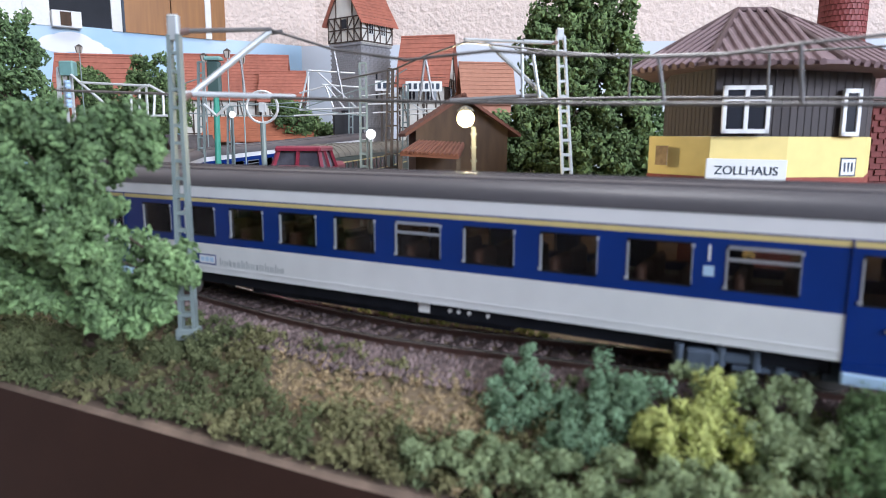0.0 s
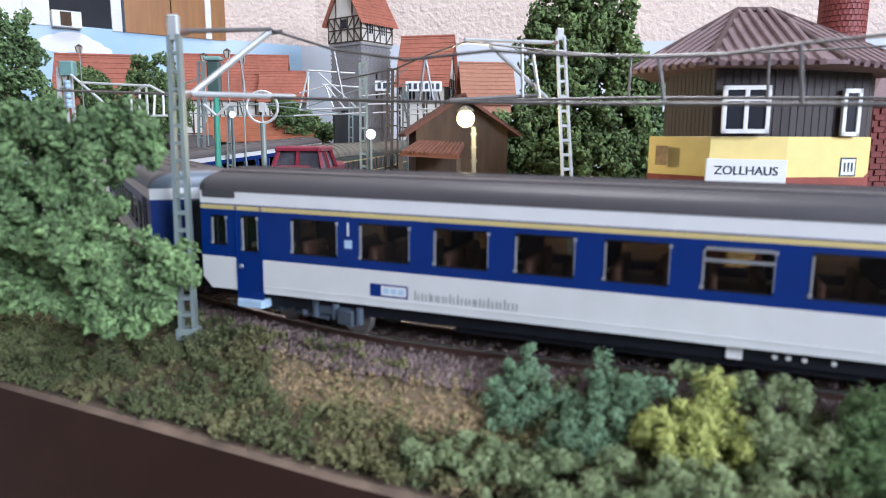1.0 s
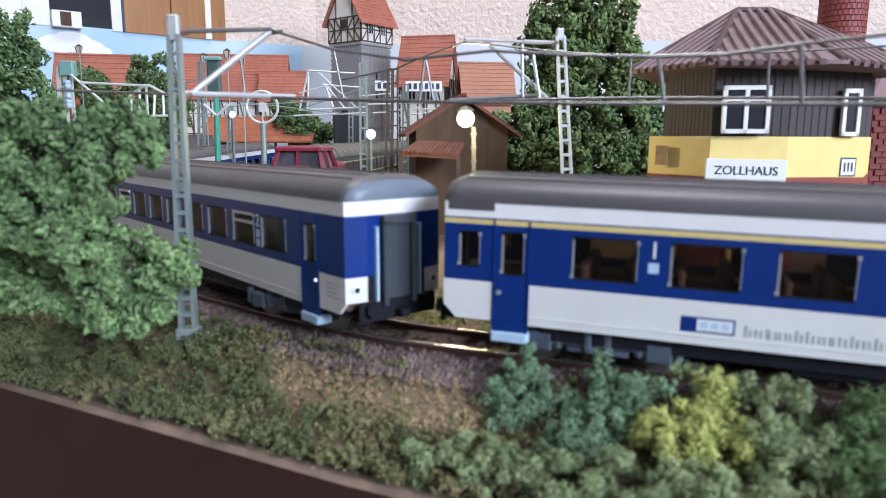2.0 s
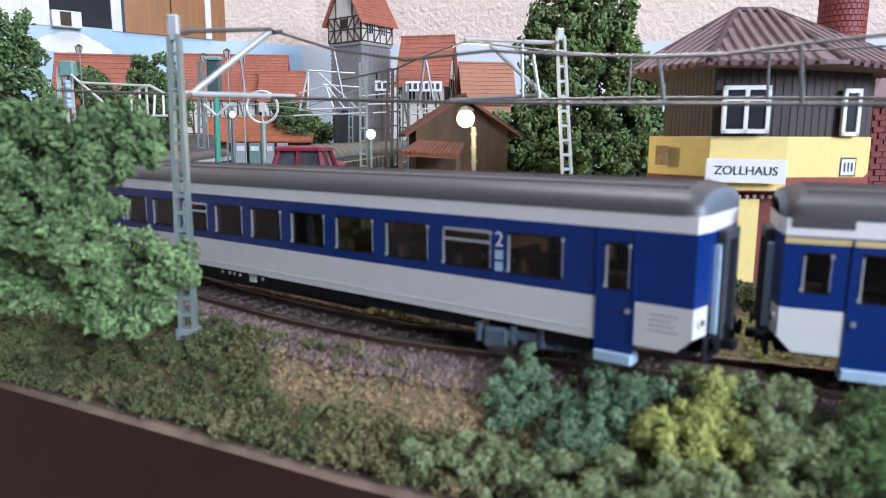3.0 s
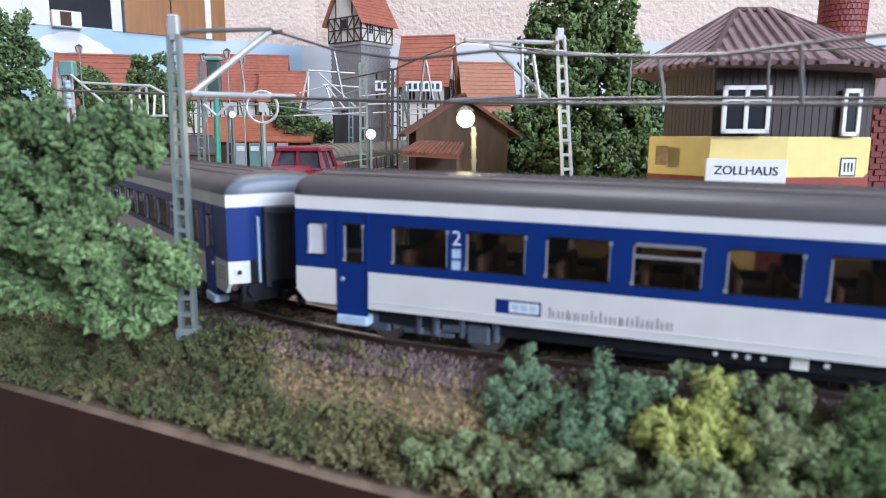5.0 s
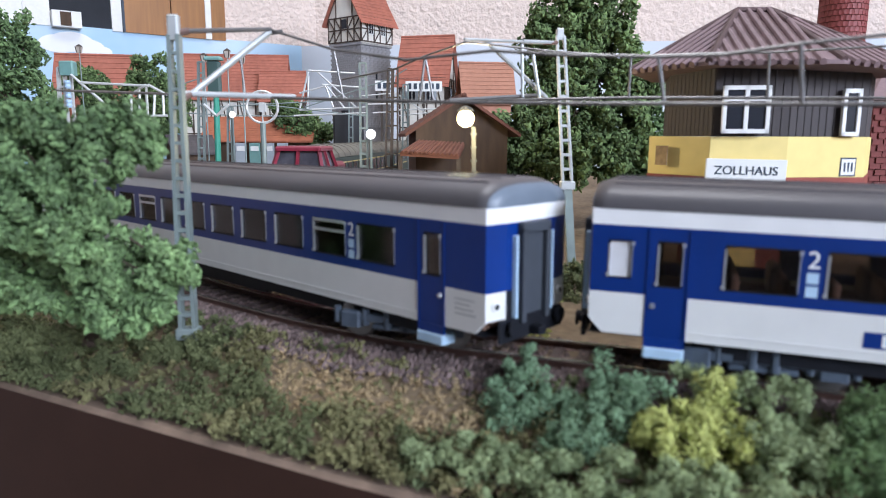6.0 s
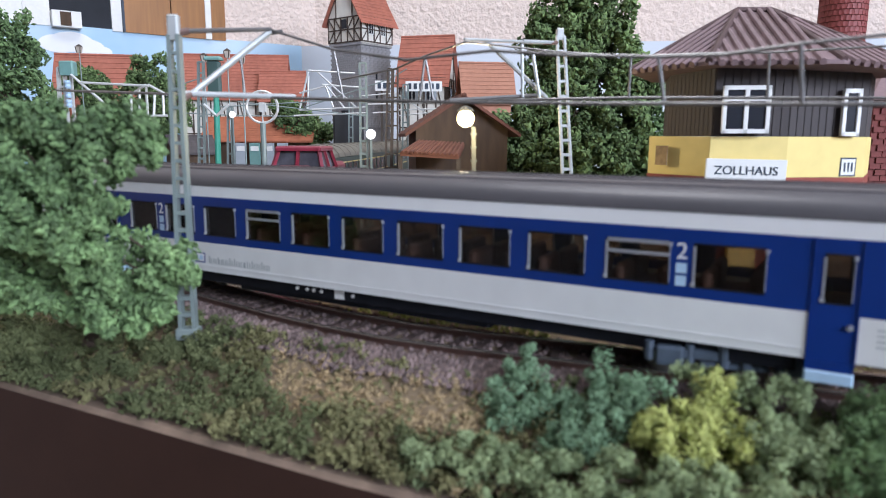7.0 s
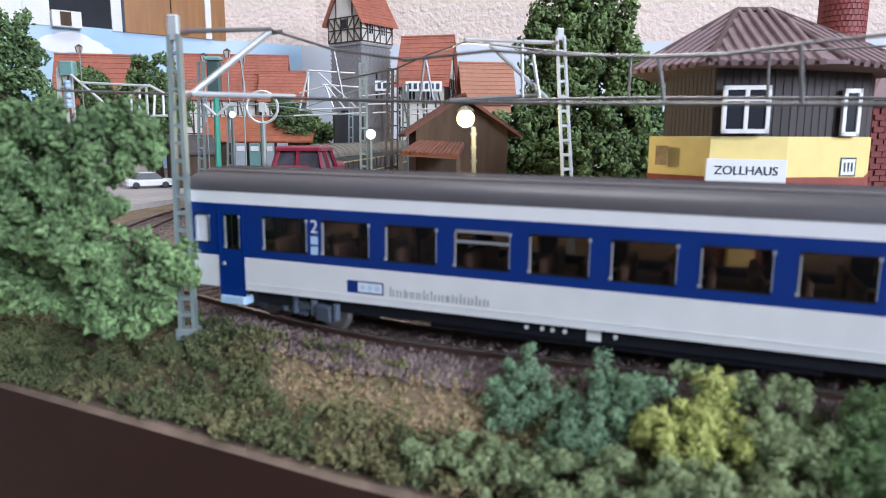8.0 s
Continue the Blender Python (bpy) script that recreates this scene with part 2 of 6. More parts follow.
def wall(name, a, b, z0, z1, mat, label):
    d = (Vector((*b, 0)) - Vector((*a, 0))).normalized()
    n = Vector((d.y, -d.x, 0)) * 60
    sh = Shape().prism([a, b, (b[0] + n.x, b[1] + n.y), (a[0] + n.x, a[1] + n.y)][::1], z0, z1)
    return solid(name, sh, mat, label, "wall", "structure")


FLOOR_Z, CEIL_Z = -950.0, 1500.0
wall("wall_north", (2300, 1130), CORNER, FLOOR_Z, CEIL_Z, M_WALL, "rough cream plaster wall behind the layout")
wall("wall_west", CORNER, (-2300, -50), FLOOR_Z, CEIL_Z, M_WALL, "rough cream plaster wall with a window")
wall("wall_southwest", (-2300, -50), (-1700, -1700), FLOOR_Z, CEIL_Z, M_PLAINWALL, "plain cream room wall")
# the south wall has the window's opening
wall("wall_south_low", (-1700, -1700), (2300, -1700), FLOOR_Z, 100, M_PLAINWALL, "plain pale wall under the window")
wall("wall_south_high", (-1700, -1700), (2300, -1700), 1350, CEIL_Z, M_PLAINWALL, "plain pale wall above the window")
wall("wall_south_left", (-1700, -1700), (900, -1700), 100, 1350, M_PLAINWALL, "plain pale wall beside the window")
wall("wall_south_right", (2270, -1700), (2300, -1700), 100, 1350, M_PLAINWALL, "plain pale wall beside the window")
wall("wall_east", (2300, -1700), (2300, 1130), FLOOR_Z, CEIL_Z, M_PLAINWALL, "plain pale room wall")
OUT = [(-2400, -1800), (2400, -1800), (2400, 1700), (-2400, 1700)]
solid("floor", Shape().prism(OUT, FLOOR_Z - 40, FLOOR_Z), M_FLOOR, "brown wooden room floor", "floor", "structure")
solid("ceiling", Shape().prism(OUT, CEIL_Z, CEIL_Z + 40), M_PLAINWALL, "plain cream room ceiling", "ceiling", "structure")

# ================= ground of the layout =================
EDGE_X = [-900, -150, -10, 72, 219, 436, 1000]
EDGE_Y = [608, 211, 140, 108, 48, -53, -330]


def ground_height(x, y, rough=True):
    d, z, s = line_distance(x, y)
    a = abs(d)
    edge = y - float(np.interp(x, EDGE_X, EDGE_Y))
    base = -3.2
    if d < 0:
        base = -3.2 - 13.5 * min(1, max(0, (a - 19) / 26.0)) * (1 if edge < 90 else max(0, 1 - (edge - 90) / 60))
    bed = -1.6 if a < 15 else -1.6 - (a - 15) * 0.35
    h = max(base, bed) if a < 24 else base
    n = noise.noise(Vector((x * 0.06, y * 0.06, 0))) * 1.0 + noise.noise(Vector((x * 0.25, y * 0.25, 3))) * 0.5
    return h + z * max(0, 1 - max(0, a - 60) / 60) + (n * min(1, max(0.1, (a - 14) / 12)) if rough else 0)


def ground():
    xs = list(np.arange(-900, -320, 20)) + list(np.arange(-320, 330, 4.0)) + list(np.arange(330, 1001, 10))
    vs = np.concatenate([np.linspace(0, 150, 50), np.linspace(156, 340, 30), np.linspace(0.02, 1, 30) + 1e6])

    def back(x):
        return (1480 - (x + 270) * 350 / 2570 if x > -270 else 1480 + (x + 270) * 1530 / 2030) - 1
    sh = Shape()
    for x in xs:
        e = float(np.interp(x, EDGE_X, EDGE_Y))
        for v in vs:
            v = v if v < 1e5 else 340 + (v - 1e6) * (back(x) - e - 340)
            sh.v.append((x, e + v, ground_height(x, e + v)))
    n = len(vs)
    for i in range(len(xs) - 1):
        for j in range(n - 1):
            sh.f.append((i * n + j, (i + 1) * n + j, (i + 1) * n + j + 1, i * n + j + 1))
    sh.m = [0] * len(sh.f)
    solid("ground", sh, M_GROUND, "brown scattered earth of the model landscape", "ground", "structure", smooth=True)
    # board edge and fascia
    fa, ed = Shape(), Shape()
    px = list(np.arange(-900, 1001, 20))
    pts = [(x, float(np.interp(x, EDGE_X, EDGE_Y))) for x in px]
    rows = []
    for i, (x, y) in enumerate(pts):
        (xa, ya), (xb, yb) = pts[max(0, i - 1)], pts[min(len(pts) - 1, i + 1)]
        nx, ny = yb - ya, xa - xb
        l = math.hypot(nx, ny)
        rows.append((x, y, nx / l * 4, ny / l * 4))
    for x, y, nx, ny in rows:
        w = 0.5 * noise.noise(Vector((x * 0.08, 0, 1)))
        fa.v += [(x + nx, y + ny, -260), (x + nx, y + ny, -19)]
        ed.v += [(x + nx, y + ny, -19), (x + nx * .6, y + ny * .6, -17.9 + w), (x - nx, y - ny, -18.3)]
    for i in range(len(rows) - 1):
        fa.f.append((2 * i, 2 * i + 2, 2 * i + 3, 2 * i + 1))
        ed.f += [(3 * i, 3 * i + 3, 3 * i + 4, 3 * i + 1), (3 * i + 1, 3 * i + 4, 3 * i + 5, 3 * i + 2)]
    fa.m, ed.m = [0] * len(fa.f), [0] * len(ed.f)
    board = thing("layout_board", "dark brown painted fascia board with a worn edge", "board", kind="structure")
    part("fascia", fa, M_FASCIA, board)
    part("edge", ed, M_PLYEDGE, board, "worn bare wood edge")
    outline = pts[::4] + [pts[-1]] + [(1000, back(1000)), (-270, back(-270)), (-900, back(-900))]
    part("base_plate", Shape().prism(outline, -46, -24), M_PLYEDGE, board)
    for x, y in ((-820, 640), (-150, 330), (420, 40), (940, -240), (940, 1200), (-200, 1380)):
        part("leg", Shape().box(x - 30, x + 30, y - 30, y + 30, FLOOR_Z, -46, 4), M_PLYEDGE, board)


ground()


# ================= track =================
def sweep(sh, profile, s0, s1, off, step=6.0, z=0.0):
    ss = np.arange(s0, s1 + 0.1, step)
    n = len(profile)
    base = len(sh.v)
    for s in ss:
        for u, w in profile:
            x, y, e, h = on_line(s, off + u)
            sh.v.append((x, y, e + w + z))
    for k in range(len(ss) - 1):
        for i in range(n):
            j = (i + 1) % n
            sh.f.append((base + k * n + i, base + k * n + j, base + k * n + n + j, base + k * n + n + i))
            sh.m.append(0)


def main_track():
    track = thing("railway_track", "curved model railway track with brown sleepers", "track", kind="structure")
    for side in (-8.25, 8.25):
        sh = Shape()
        sweep(sh, [(-1.1, -1.4), (1.1, -1.4), (0.35, -0.9), (0.35, 0.5), (-0.35, 0.5), (-0.35, -0.9)], -1000, 560, side, z=0)
        part("rail", sh, M_RAIL, track)
        hd = Shape()
        sweep(hd, [(-0.55, 0.45), (0.55, 0.45), (0.55, 0.95), (-0.55, 0.95)], -1000, 560, side)
        part("rail_head", hd, M_RAILTOP, track, "shiny worn rail head")
    me = Shape().box(-1.5, 1.5, -15, 15, -2.6, -1.0, 0.25).mesh("sleeper", M_SLEEPER)
    for s in np.arange(-640, 560, 7.2):
        x, y, e, h = on_line(s)
        part("sleeper", me, None, track, at=mpose(x, y, e, 0, 0, math.degrees(h)))


main_track()

# ================= coaches =================
LEN, HALF, PIVOT, GAP = 280.0, 16.0, 100.8, 294.07
Z_CB, Z_CT, Z_WB, Z_WT = 10.0, 20.3, 36.45, 40.25
Z_Y0, Z_Y1, Z_G0, Z_G1 = 34.75, 36.05, 22.8, 33.3


def coach_side(sh, doors, wins, first, y, sgn):
    """One side wall with real openings. Materials: 0 blue, 1 cream, 2 white, 3 yellow line."""
    xs = sorted({-LEN / 2, LEN / 2, *[v for d in doors for v in d], *[v for w in wins for v in w[:2]]})
    zs = sorted({Z_CB, Z_CT, Z_WB, Z_WT, Z_G0 - 0.4, Z_G0, Z_G1, 23.8, 33.0, *([Z_Y0, Z_Y1] if first else [])})
    for x0, x1 in zip(xs, xs[1:]):
        xm = (x0 + x1) / 2
        door = any(a < xm < b for a, b in doors)
        for z0, z1 in zip(zs, zs[1:]):
            zm = (z0 + z1) / 2
            if abs(xm) > LEN / 2 - 12.9 and zm < Z_CT:
                continue
            if any(a < xm < b and c < zm < d for a, b, c, d in wins):
                continue
            mat = 2 if zm > Z_WB else 3 if first and Z_Y0 < zm < Z_Y1 else 0 if zm > Z_CT or door else 1
            q = [(x0, y, z0), (x1, y, z0), (x1, y, z1), (x0, y, z1)]
            sh.face(q if sgn < 0 else q[::-1], mat)
    for a, b, c, d in wins:      # reveals of the openings
        i = y - sgn * 1.0
        for p, q in (((a, c), (b, c)), ((b, c), (b, d)), ((b, d), (a, d)), ((a, d), (a, c))):
            sh.face([(p[0], y, p[1]), (q[0], y, q[1]), (q[0], i, q[1]), (p[0], i, p[1])], 0)


def roof_profile():
    pts = []
    for i in range(17):
        a = math.pi * i / 16
        pts.append((-math.cos(a) * HALF if abs(math.cos(a)) > 0.999 else -math.copysign(abs(math.cos(a)) ** 0.75, math.cos(a)) * HALF, Z_WT + 6.6 * math.sin(a) ** 0.85))
    return pts


def build_coach(label, first):
    n, a0, pitch, w = (10, 32.5, 22.35, 15.07) if first else (11, 29.4, 20.44, 15.2)
    co = thing("passenger_coach", label, "train coach", group="coaches of the passing train")
    doors = [(-LEN / 2 + 12.9, -LEN / 2 + 22.3), (LEN / 2 - 22.3, LEN / 2 - 12.9)]
    wins = [(-LEN / 2 + a0 + i * pitch, -LEN / 2 + a0 + i * pitch + w, Z_G0, Z_G1) for i in range(n)]
    small = [(-LEN / 2 + 4.0, -LEN / 2 + 9.4, 23.8, 33.0)]
    dwin = [(a + 2.2, b - 1.6, Z_G0 - 0.4, Z_G1) for a, b in doors]
    body = Shape()
    for y, sgn in ((-HALF, -1), (HALF, 1)):
        coach_side(body, doors, wins + small + dwin, first, y, sgn)
    # tapered ends
    for e in (-1, 1):
        X, X2, Y2 = e * LEN / 2, e * (LEN / 2 + 1.1), HALF - 6.3
        for y, y2 in ((-HALF, -Y2), (HALF, Y2)):
            for z0, z1, mt in ((Z_CB + 3.5, Z_CT, 1), (Z_CT, Z_WB, 0), (Z_WB, Z_WT, 2)):
                body.face([(X, y, z0), (X2, y2, z0), (X2, y2, z1), (X, y, z1)], mt)
        for z0, z1, mt in ((Z_CB + 3.5, Z_CT, 4), (Z_CT, Z_WB, 0), (Z_WB, Z_WT, 2)):
            body.face([(X2, -Y2, z0), (X2, Y2, z0), (X2, Y2, z1), (X2, -Y2, z1)], mt)
    body.face([(-LEN / 2, -HALF, Z_CB), (LEN / 2, -HALF, Z_CB), (LEN / 2, HALF, Z_CB), (-LEN / 2, HALF, Z_CB)], 4)
    part("body", body, [M_BLUE, M_CREAM, M_WHITE, M_YELLOWLINE, M_UNDER], co)
    for y in (-HALF, HALF):
        part("ridge_strip", Shape().box(-LEN / 2 + 22.5, LEN / 2 - 22.5, min(y, y * 1.012), max(y, y * 1.012), Z_CB + 1.9, Z_CB + 2.3), M_CREAM, co)
    if first:
        for y in (-HALF - 0.2, HALF):
            part("roof_flap", Shape().box(-LEN / 2 + 1, -LEN / 2 + 13, y, y + 0.2, Z_WT - 2.0, Z_WT + 0.7, 0), M_ROOF, co, "dark grey roof flap")
    pn = Shape()
    for k in range(4):
        pn.box(-3.6, 3.2 - k * 0.9 % 2.3, -0.05, 0, 1.2 * k, 1.2 * k + 0.5)
    part("notice", pn, M_NOTICE, co, "grey printed notice", at=mpose(LEN / 2 - 6, -HALF - 0.02, 14.2))
    # roof
    rf, prof = Shape(), roof_profile()
    stations = [(-LEN / 2 - 1.05, 0.5, 0.62), (-LEN / 2 - 0.1, 0.8, 0.98), (-LEN / 2 + 3.5, 1, 1), (LEN / 2 - 3.5, 1, 1), (LEN / 2 + 0.1, 0.8, 0.98), (LEN / 2 + 1.05, 0.5, 0.62)]
    np_ = len(prof)
    for x, hs, ws in stations:
        rf.v += [(x, y * ws * 1.012, Z_WT - 0.05 + (z - Z_WT) * hs) for y, z in prof]
    for k in range(len(stations) - 1):
        for i in range(np_ - 1):
            rf.f.append((k * np_ + i, k * np_ + i + 1, k * np_ + np_ + i + 1, k * np_ + np_ + i))
            rf.m.append(1 if k in (0, 4) else 0)
    for k in (0, len(stations) - 1):
        rf.f.append(tuple(k * np_ + i for i in range(np_)))
        rf.m.append(1)
    part("roof", rf, [M_ROOF, M_ENDROOF_SHEEN], co, "dark grey roof, ends coloured paler as window reflection", smooth=True)
    rib = Shape().box(-LEN / 2 + 4, LEN / 2 - 4, -0.25, 0.25, 0, 0.3).mesh("roof_rib", M_ROOF)
    for y in (-10.5, -5.5, 0, 5.5, 10.5):
        z = float(np.interp(y, [p[0] for p in prof], [p[1] for p in prof]))
        part("roof_rib", rib, None, co, at=mpose(0, y, z - 0.1))
    # glazing and frames
    def frame_meshes(wd, ht, vent):
        """A dark rubber seal, and the bright bars and clips on it."""
        o = [(-wd / 2, -ht / 2), (wd / 2, -ht / 2), (wd / 2, ht / 2), (-wd / 2, ht / 2)]
        i = [(x - math.copysign(.35, x), z - math.copysign(.35, z)) for x, z in o]
        seal = Shape().add([(x, y, z) for y in (-.08, .5) for ring in (o, i) for x, z in ring], [q for k in range(4) for q in ((k, (k + 1) % 4, 4 + (k + 1) % 4, 4 + k), (4 + k, 4 + (k + 1) % 4, 12 + (k + 1) % 4, 12 + k), (8 + (k + 1) % 4, 8 + k, 12 + k, 12 + (k + 1) % 4), (k, 8 + k, 8 + (k + 1) % 4, (k + 1) % 4))])
        bits = [("frame_bar", Shape().box(-wd / 2 - .1, -wd / 2 + .4, -0.15, 0.45, -ht / 2 + .8, ht / 2 - .9)),
                ("frame_bar", Shape().box(wd / 2 - .12, wd / 2 + .1, -0.12, 0.45, -ht / 2 + .8, ht / 2 - .9)),
                ("frame_clip", Shape().box(-wd / 2 - .45, -wd / 2 + .5, -0.3, 0.3, -ht / 2 + .3, -ht / 2 + 1.2, 0.1)),
                ("frame_clip", Shape().box(wd / 2 - .4, wd / 2 + .45, -0.3, 0.3, ht / 2 - 1.2, ht / 2 - .3, 0.1))]
        if vent:
            bits += [("vent_rail", Shape().box(-wd / 2 + .4, wd / 2 - .2, -0.35, 0.4, ht / 2 - 3.6, ht / 2 - 2.9)), ("vent_rail", Shape().box(-wd / 2 + .4, wd / 2 - .45, -0.35, 0.4, ht / 2 - 0.9, ht / 2 - .1))]
        return seal.mesh("window", M_UNDER), [(nm, sh.mesh(nm, M_SILVER)) for nm, sh in bits]

    def pane_mesh(wd, ht):
        return Shape().box(-wd / 2, wd / 2, -0.15, 0.15, -ht / 2, ht / 2).mesh("pane", M_GLASS)
    cache = {}
    frosted = Shape().box(-2.7, 2.7, -0.15, 0.15, -4.9, 4.9).mesh("pane", M_FROST)
    for i, (a, b, c, d) in enumerate(wins + small + dwin):
        vent = i < n and i in ((5, 9) if first else (3, 9))
        key = (round(b - a, 2), round(d - c, 2), vent)
        if key not in cache:
            cache[key] = (*frame_meshes(b - a, d - c, vent), pane_mesh(b - a, d - c))
        for y in (-HALF, HALF):
            fr = part("window", cache[key][0], None, co, at=mpose((a + b) / 2, y, (c + d) / 2, 0, 0, 0 if y < 0 else 180))
            for nm, me in cache[key][1]:
                part(nm, me, None, fr)
            pn = part("pane", cache[key][2] if i != n or first else frosted, None, fr, "frosted pane" if i == n and not first else "", at=mpose(0, 0.55, 0))
            pn.visible_shadow = False
    # doors: leaf, step
    dm = Shape().box(-4.5, 4.5, -0.2, 0.4, 7.9, Z_CB + 0.1)
    dm.box(-4.6, -4.3, -0.3, 0.1, 8, 36).box(4.3, 4.6, -0.3, 0.1, 8, 36)
    dm = dm.mesh("door", [M_BLUE])
    knob = Shape().tube((0, -0.6, 0), (0, 0, 0), 0.55, 0.75, n=10).mesh("door_knob", M_SILVER)
    st = Shape().box(-4.7, 4.7, -0.8, 4, 5.4, 7.9, 0.4).mesh("step", M_STEP)
    for a, b in doors:
        for y in (-HALF, HALF):
            at = mpose((a + b) / 2, y, 0, 0, 0, 0 if y < 0 else 180)
            dr = part("door", dm, None, co, at=at)
            part("step", st, None, dr, "pale blue step")
            part("door_knob", knob, None, dr, "silver door knob", at=mpose(3.1 * (1 if a > 0 else -1) * (1 if y < 0 else -1), 0, 17.8))
    # corner cream panels hang lower beside the doors
    for e in (-1, 1):
        for y in (-HALF, HALF):
            x1, x2 = e * (LEN / 2 - 12.9), e * (LEN / 2)
            ap = Shape()
            pl = [(x1, Z_CB + 0.3), (x2 - e * 3.2, Z_CB + 0.3), (x2, Z_CB + 3.6), (x2, Z_CT), (x1, Z_CT)]
            ap.add([(x, y, z) for x, z in pl] + [(x, y * 0.93, z) for x, z in pl], [(0, 1, 2, 3, 4), (9, 8, 7, 6, 5)] + [(i, (i + 1) % 5, 5 + (i + 1) % 5, 5 + i) for i in range(5)])
            part("corner_panel", ap, M_CREAM, co)
    # underframe, gangways, inside
    uf = Shape().box(-LEN / 2 + 24, LEN / 2 - 24, -13.5, 13.5, 6.0, Z_CB + 0.05, 0.6)
    uf.box(-58, 40, -12.0, 12.0, 4.2, 7, 0.6)
    uf.box(-LEN / 2 + 1, LEN / 2 - 1, -9, 9, 8.4, Z_CB + 0.02)
    part("underframe", uf, M_UNDER, co)
    plate = Shape().box(-1.8, 1.8, -0.3, 0.2, -1.6, 1.6).mesh("marking_plate", M_PAINT_WHITE)
    dot = Shape().tube((0, -0.3, 0), (0, 0.2, 0), 0.6, n=9).mesh("marking", M_PAINT_WHITE)
    x0 = 12.6 if first else -12
    for k, off in enumerate((0, 8.6, 11.4, 14.7, 20.6) if first else (0, -7.4, -10.6, -13.4, -17.6, 5.4)):
        part("marking_plate" if k == 0 else "marking", plate if k == 0 else dot, None, co, at=mpose(x0 + off, -13.6, 8.1))
    for e in (-1, 1):
        g = Shape()
        X = e * (LEN / 2 + 1.05)
        for y in (-5.6, 4.0):
            g.box(min(X, X + e * 2.2), max(X, X + e * 2.2), y, y + 1.6, 12, 35, 0.3)
        g.box(min(X, X + e * 2.2), max(X, X + e * 2.2), -5.6, 5.6, 34, 36.4, 0.3)
        g.box(min(X, X + e * 0.6), max(X, X + e * 0.6), -4.1, 4.1, 12, 34.2)
        part("gangway", g, M_GANGWAY, co, "grey rubber gangway")
        for y in (-7.6, 6.8):
            part("grab_rail", Shape().box(min(X, X + e * 1.6), max(X, X + e * 1.6), y, y + .8, 13.5, 33.5, 0.2), M_STEP, co, "pale blue end rail")
        for y in (-1, 1):
            lamp = part("tail_lamp", Shape().lathe([(1.35, 0), (1.35, .5), (1.0, .6)], 12), M_PAINT_WHITE, co, "round tail lamp, white ring and dark lens", at=mpose(e * (LEN / 2 + .5), y * (HALF - 3.1), 17.0) @ pose(0, 0, 0, 0, 90, math.degrees(math.atan2(y * 1.1, e * 6.3))))
            part("lens", Shape().lathe([(.75, .3), (.75, .75), (.4, .85)], 10), M_UNDER, lamp)
        bf = Shape()
        for y in (-9.5, 9.5):
            bf.tube((X - e * 1, y, 11.5), (X + e * 2.2, y, 11.5), 1.1, n=10).tube((X + e * 2.2, y, 11.5), (X + e * 2.7, y, 11.5), 2.0, n=12)
        bf.box(min(X, X + e * 1), max(X, X + e * 1), -13, 13, 8, 13.5, 0.4)
        part("buffer_beam", bf, M_UNDER, co)
        part("coupling", Shape().box(min(X, X + e * 4.2), max(X, X + e * 4.2), -1.4, 1.4, 8.6, 10.6, 0.3), M_UNDER, co)
    ins = Shape().box(-LEN / 2 + 2, LEN / 2 - 2, -HALF + 1.6, HALF - 1.6, 11.0, 19.3)
    part("inside_floor", ins, M_INSIDE, co)
    seat = Shape().box(-1.2, 1.2, -6.0, 6.0, 19.3, 26.2, 0.8).mesh("seat", M_SEAT)
    for i in range(n):
        xc = -LEN / 2 + a0 + w / 2 + i * pitch
        for dx in (-5.2, 5.2):
            for y in (-7.6, 7.6):
                part("seat", seat, None, co, at=mpose(xc + dx, y, 0))
    # lettering
    lg = Shape().box(-5.8, 5.8, -0.06, 0, -1.8, 1.8)
    logo = part("emblem_panel", lg, M_BLUE, co, "blue and white emblem panel", at=mpose(-LEN / 2 + 63.8, -HALF - 0.02, 14.75))
    eb = Shape()
    eb.box(-2.3, 5.3, -0.1, 0, -1.35, 1.35)
    part("emblem_field", eb, M_WHITE, logo)
    for x0, x1 in ((-1.7, 0.1), (0.6, 2.4), (2.9, 4.7)):
        part("emblem_bar", Shape().box(x0, x1, -0.14, 0, -0.8, 0.8), M_STEP, logo)
    bars = Shape()
    x = -LEN / 2 + 71.6
    for hgt, wd in ((2.7, 1.1), (2.0, 1.3), (2.5, .8), (1.9, 1.0), (1.9, 1.1), (2.7, 1.2), (2.7, 1.3), (1.9, 1.2), (1.9, .8), (2.2, 1.3), (2.7, 1.3), (1.9, 1.2), (2.7, 1.2), (1.9, 1.2)):
        bars.box(x, x + .45, -0.06, 0, -1.3, -1.3 + hgt).box(x + wd - .2, x + wd + .22, -0.06, 0, -1.3, .55)
        x += wd + .98
    part("lettering", bars, M_PRINT, co, "grey printed lettering", at=mpose(0, -HALF - 0.02, 14.3))
    for u in (a0 + (w + pitch) / 2, a0 + (n - 1) * pitch - (pitch - w) / 2):
        cu = bpy.data.curves.new("class_number", "FONT")
        cu.body, cu.size, cu.extrude, cu.align_x, cu.align_y = "1" if first else "2", 0.0054, 0.00004, "CENTER", "CENTER"
        cu.materials.append(M_WHITE)
        t = new("class_number", cu)
        t.parent = co
        t.matrix_basis = mpose(-LEN / 2 + u, -HALF - 0.06, 31.0, 90, 0, 0)
        sq = Shape().box(-1.2, 1.2, -0.06, 0, -1.2, 1.2).mesh("pictogram", M_STEP)
        for z in (27.0,) if first else (27.2, 24.2):
            part("pictogram", sq, None, co, at=mpose(-LEN / 2 + u, -HALF - 0.02, z))
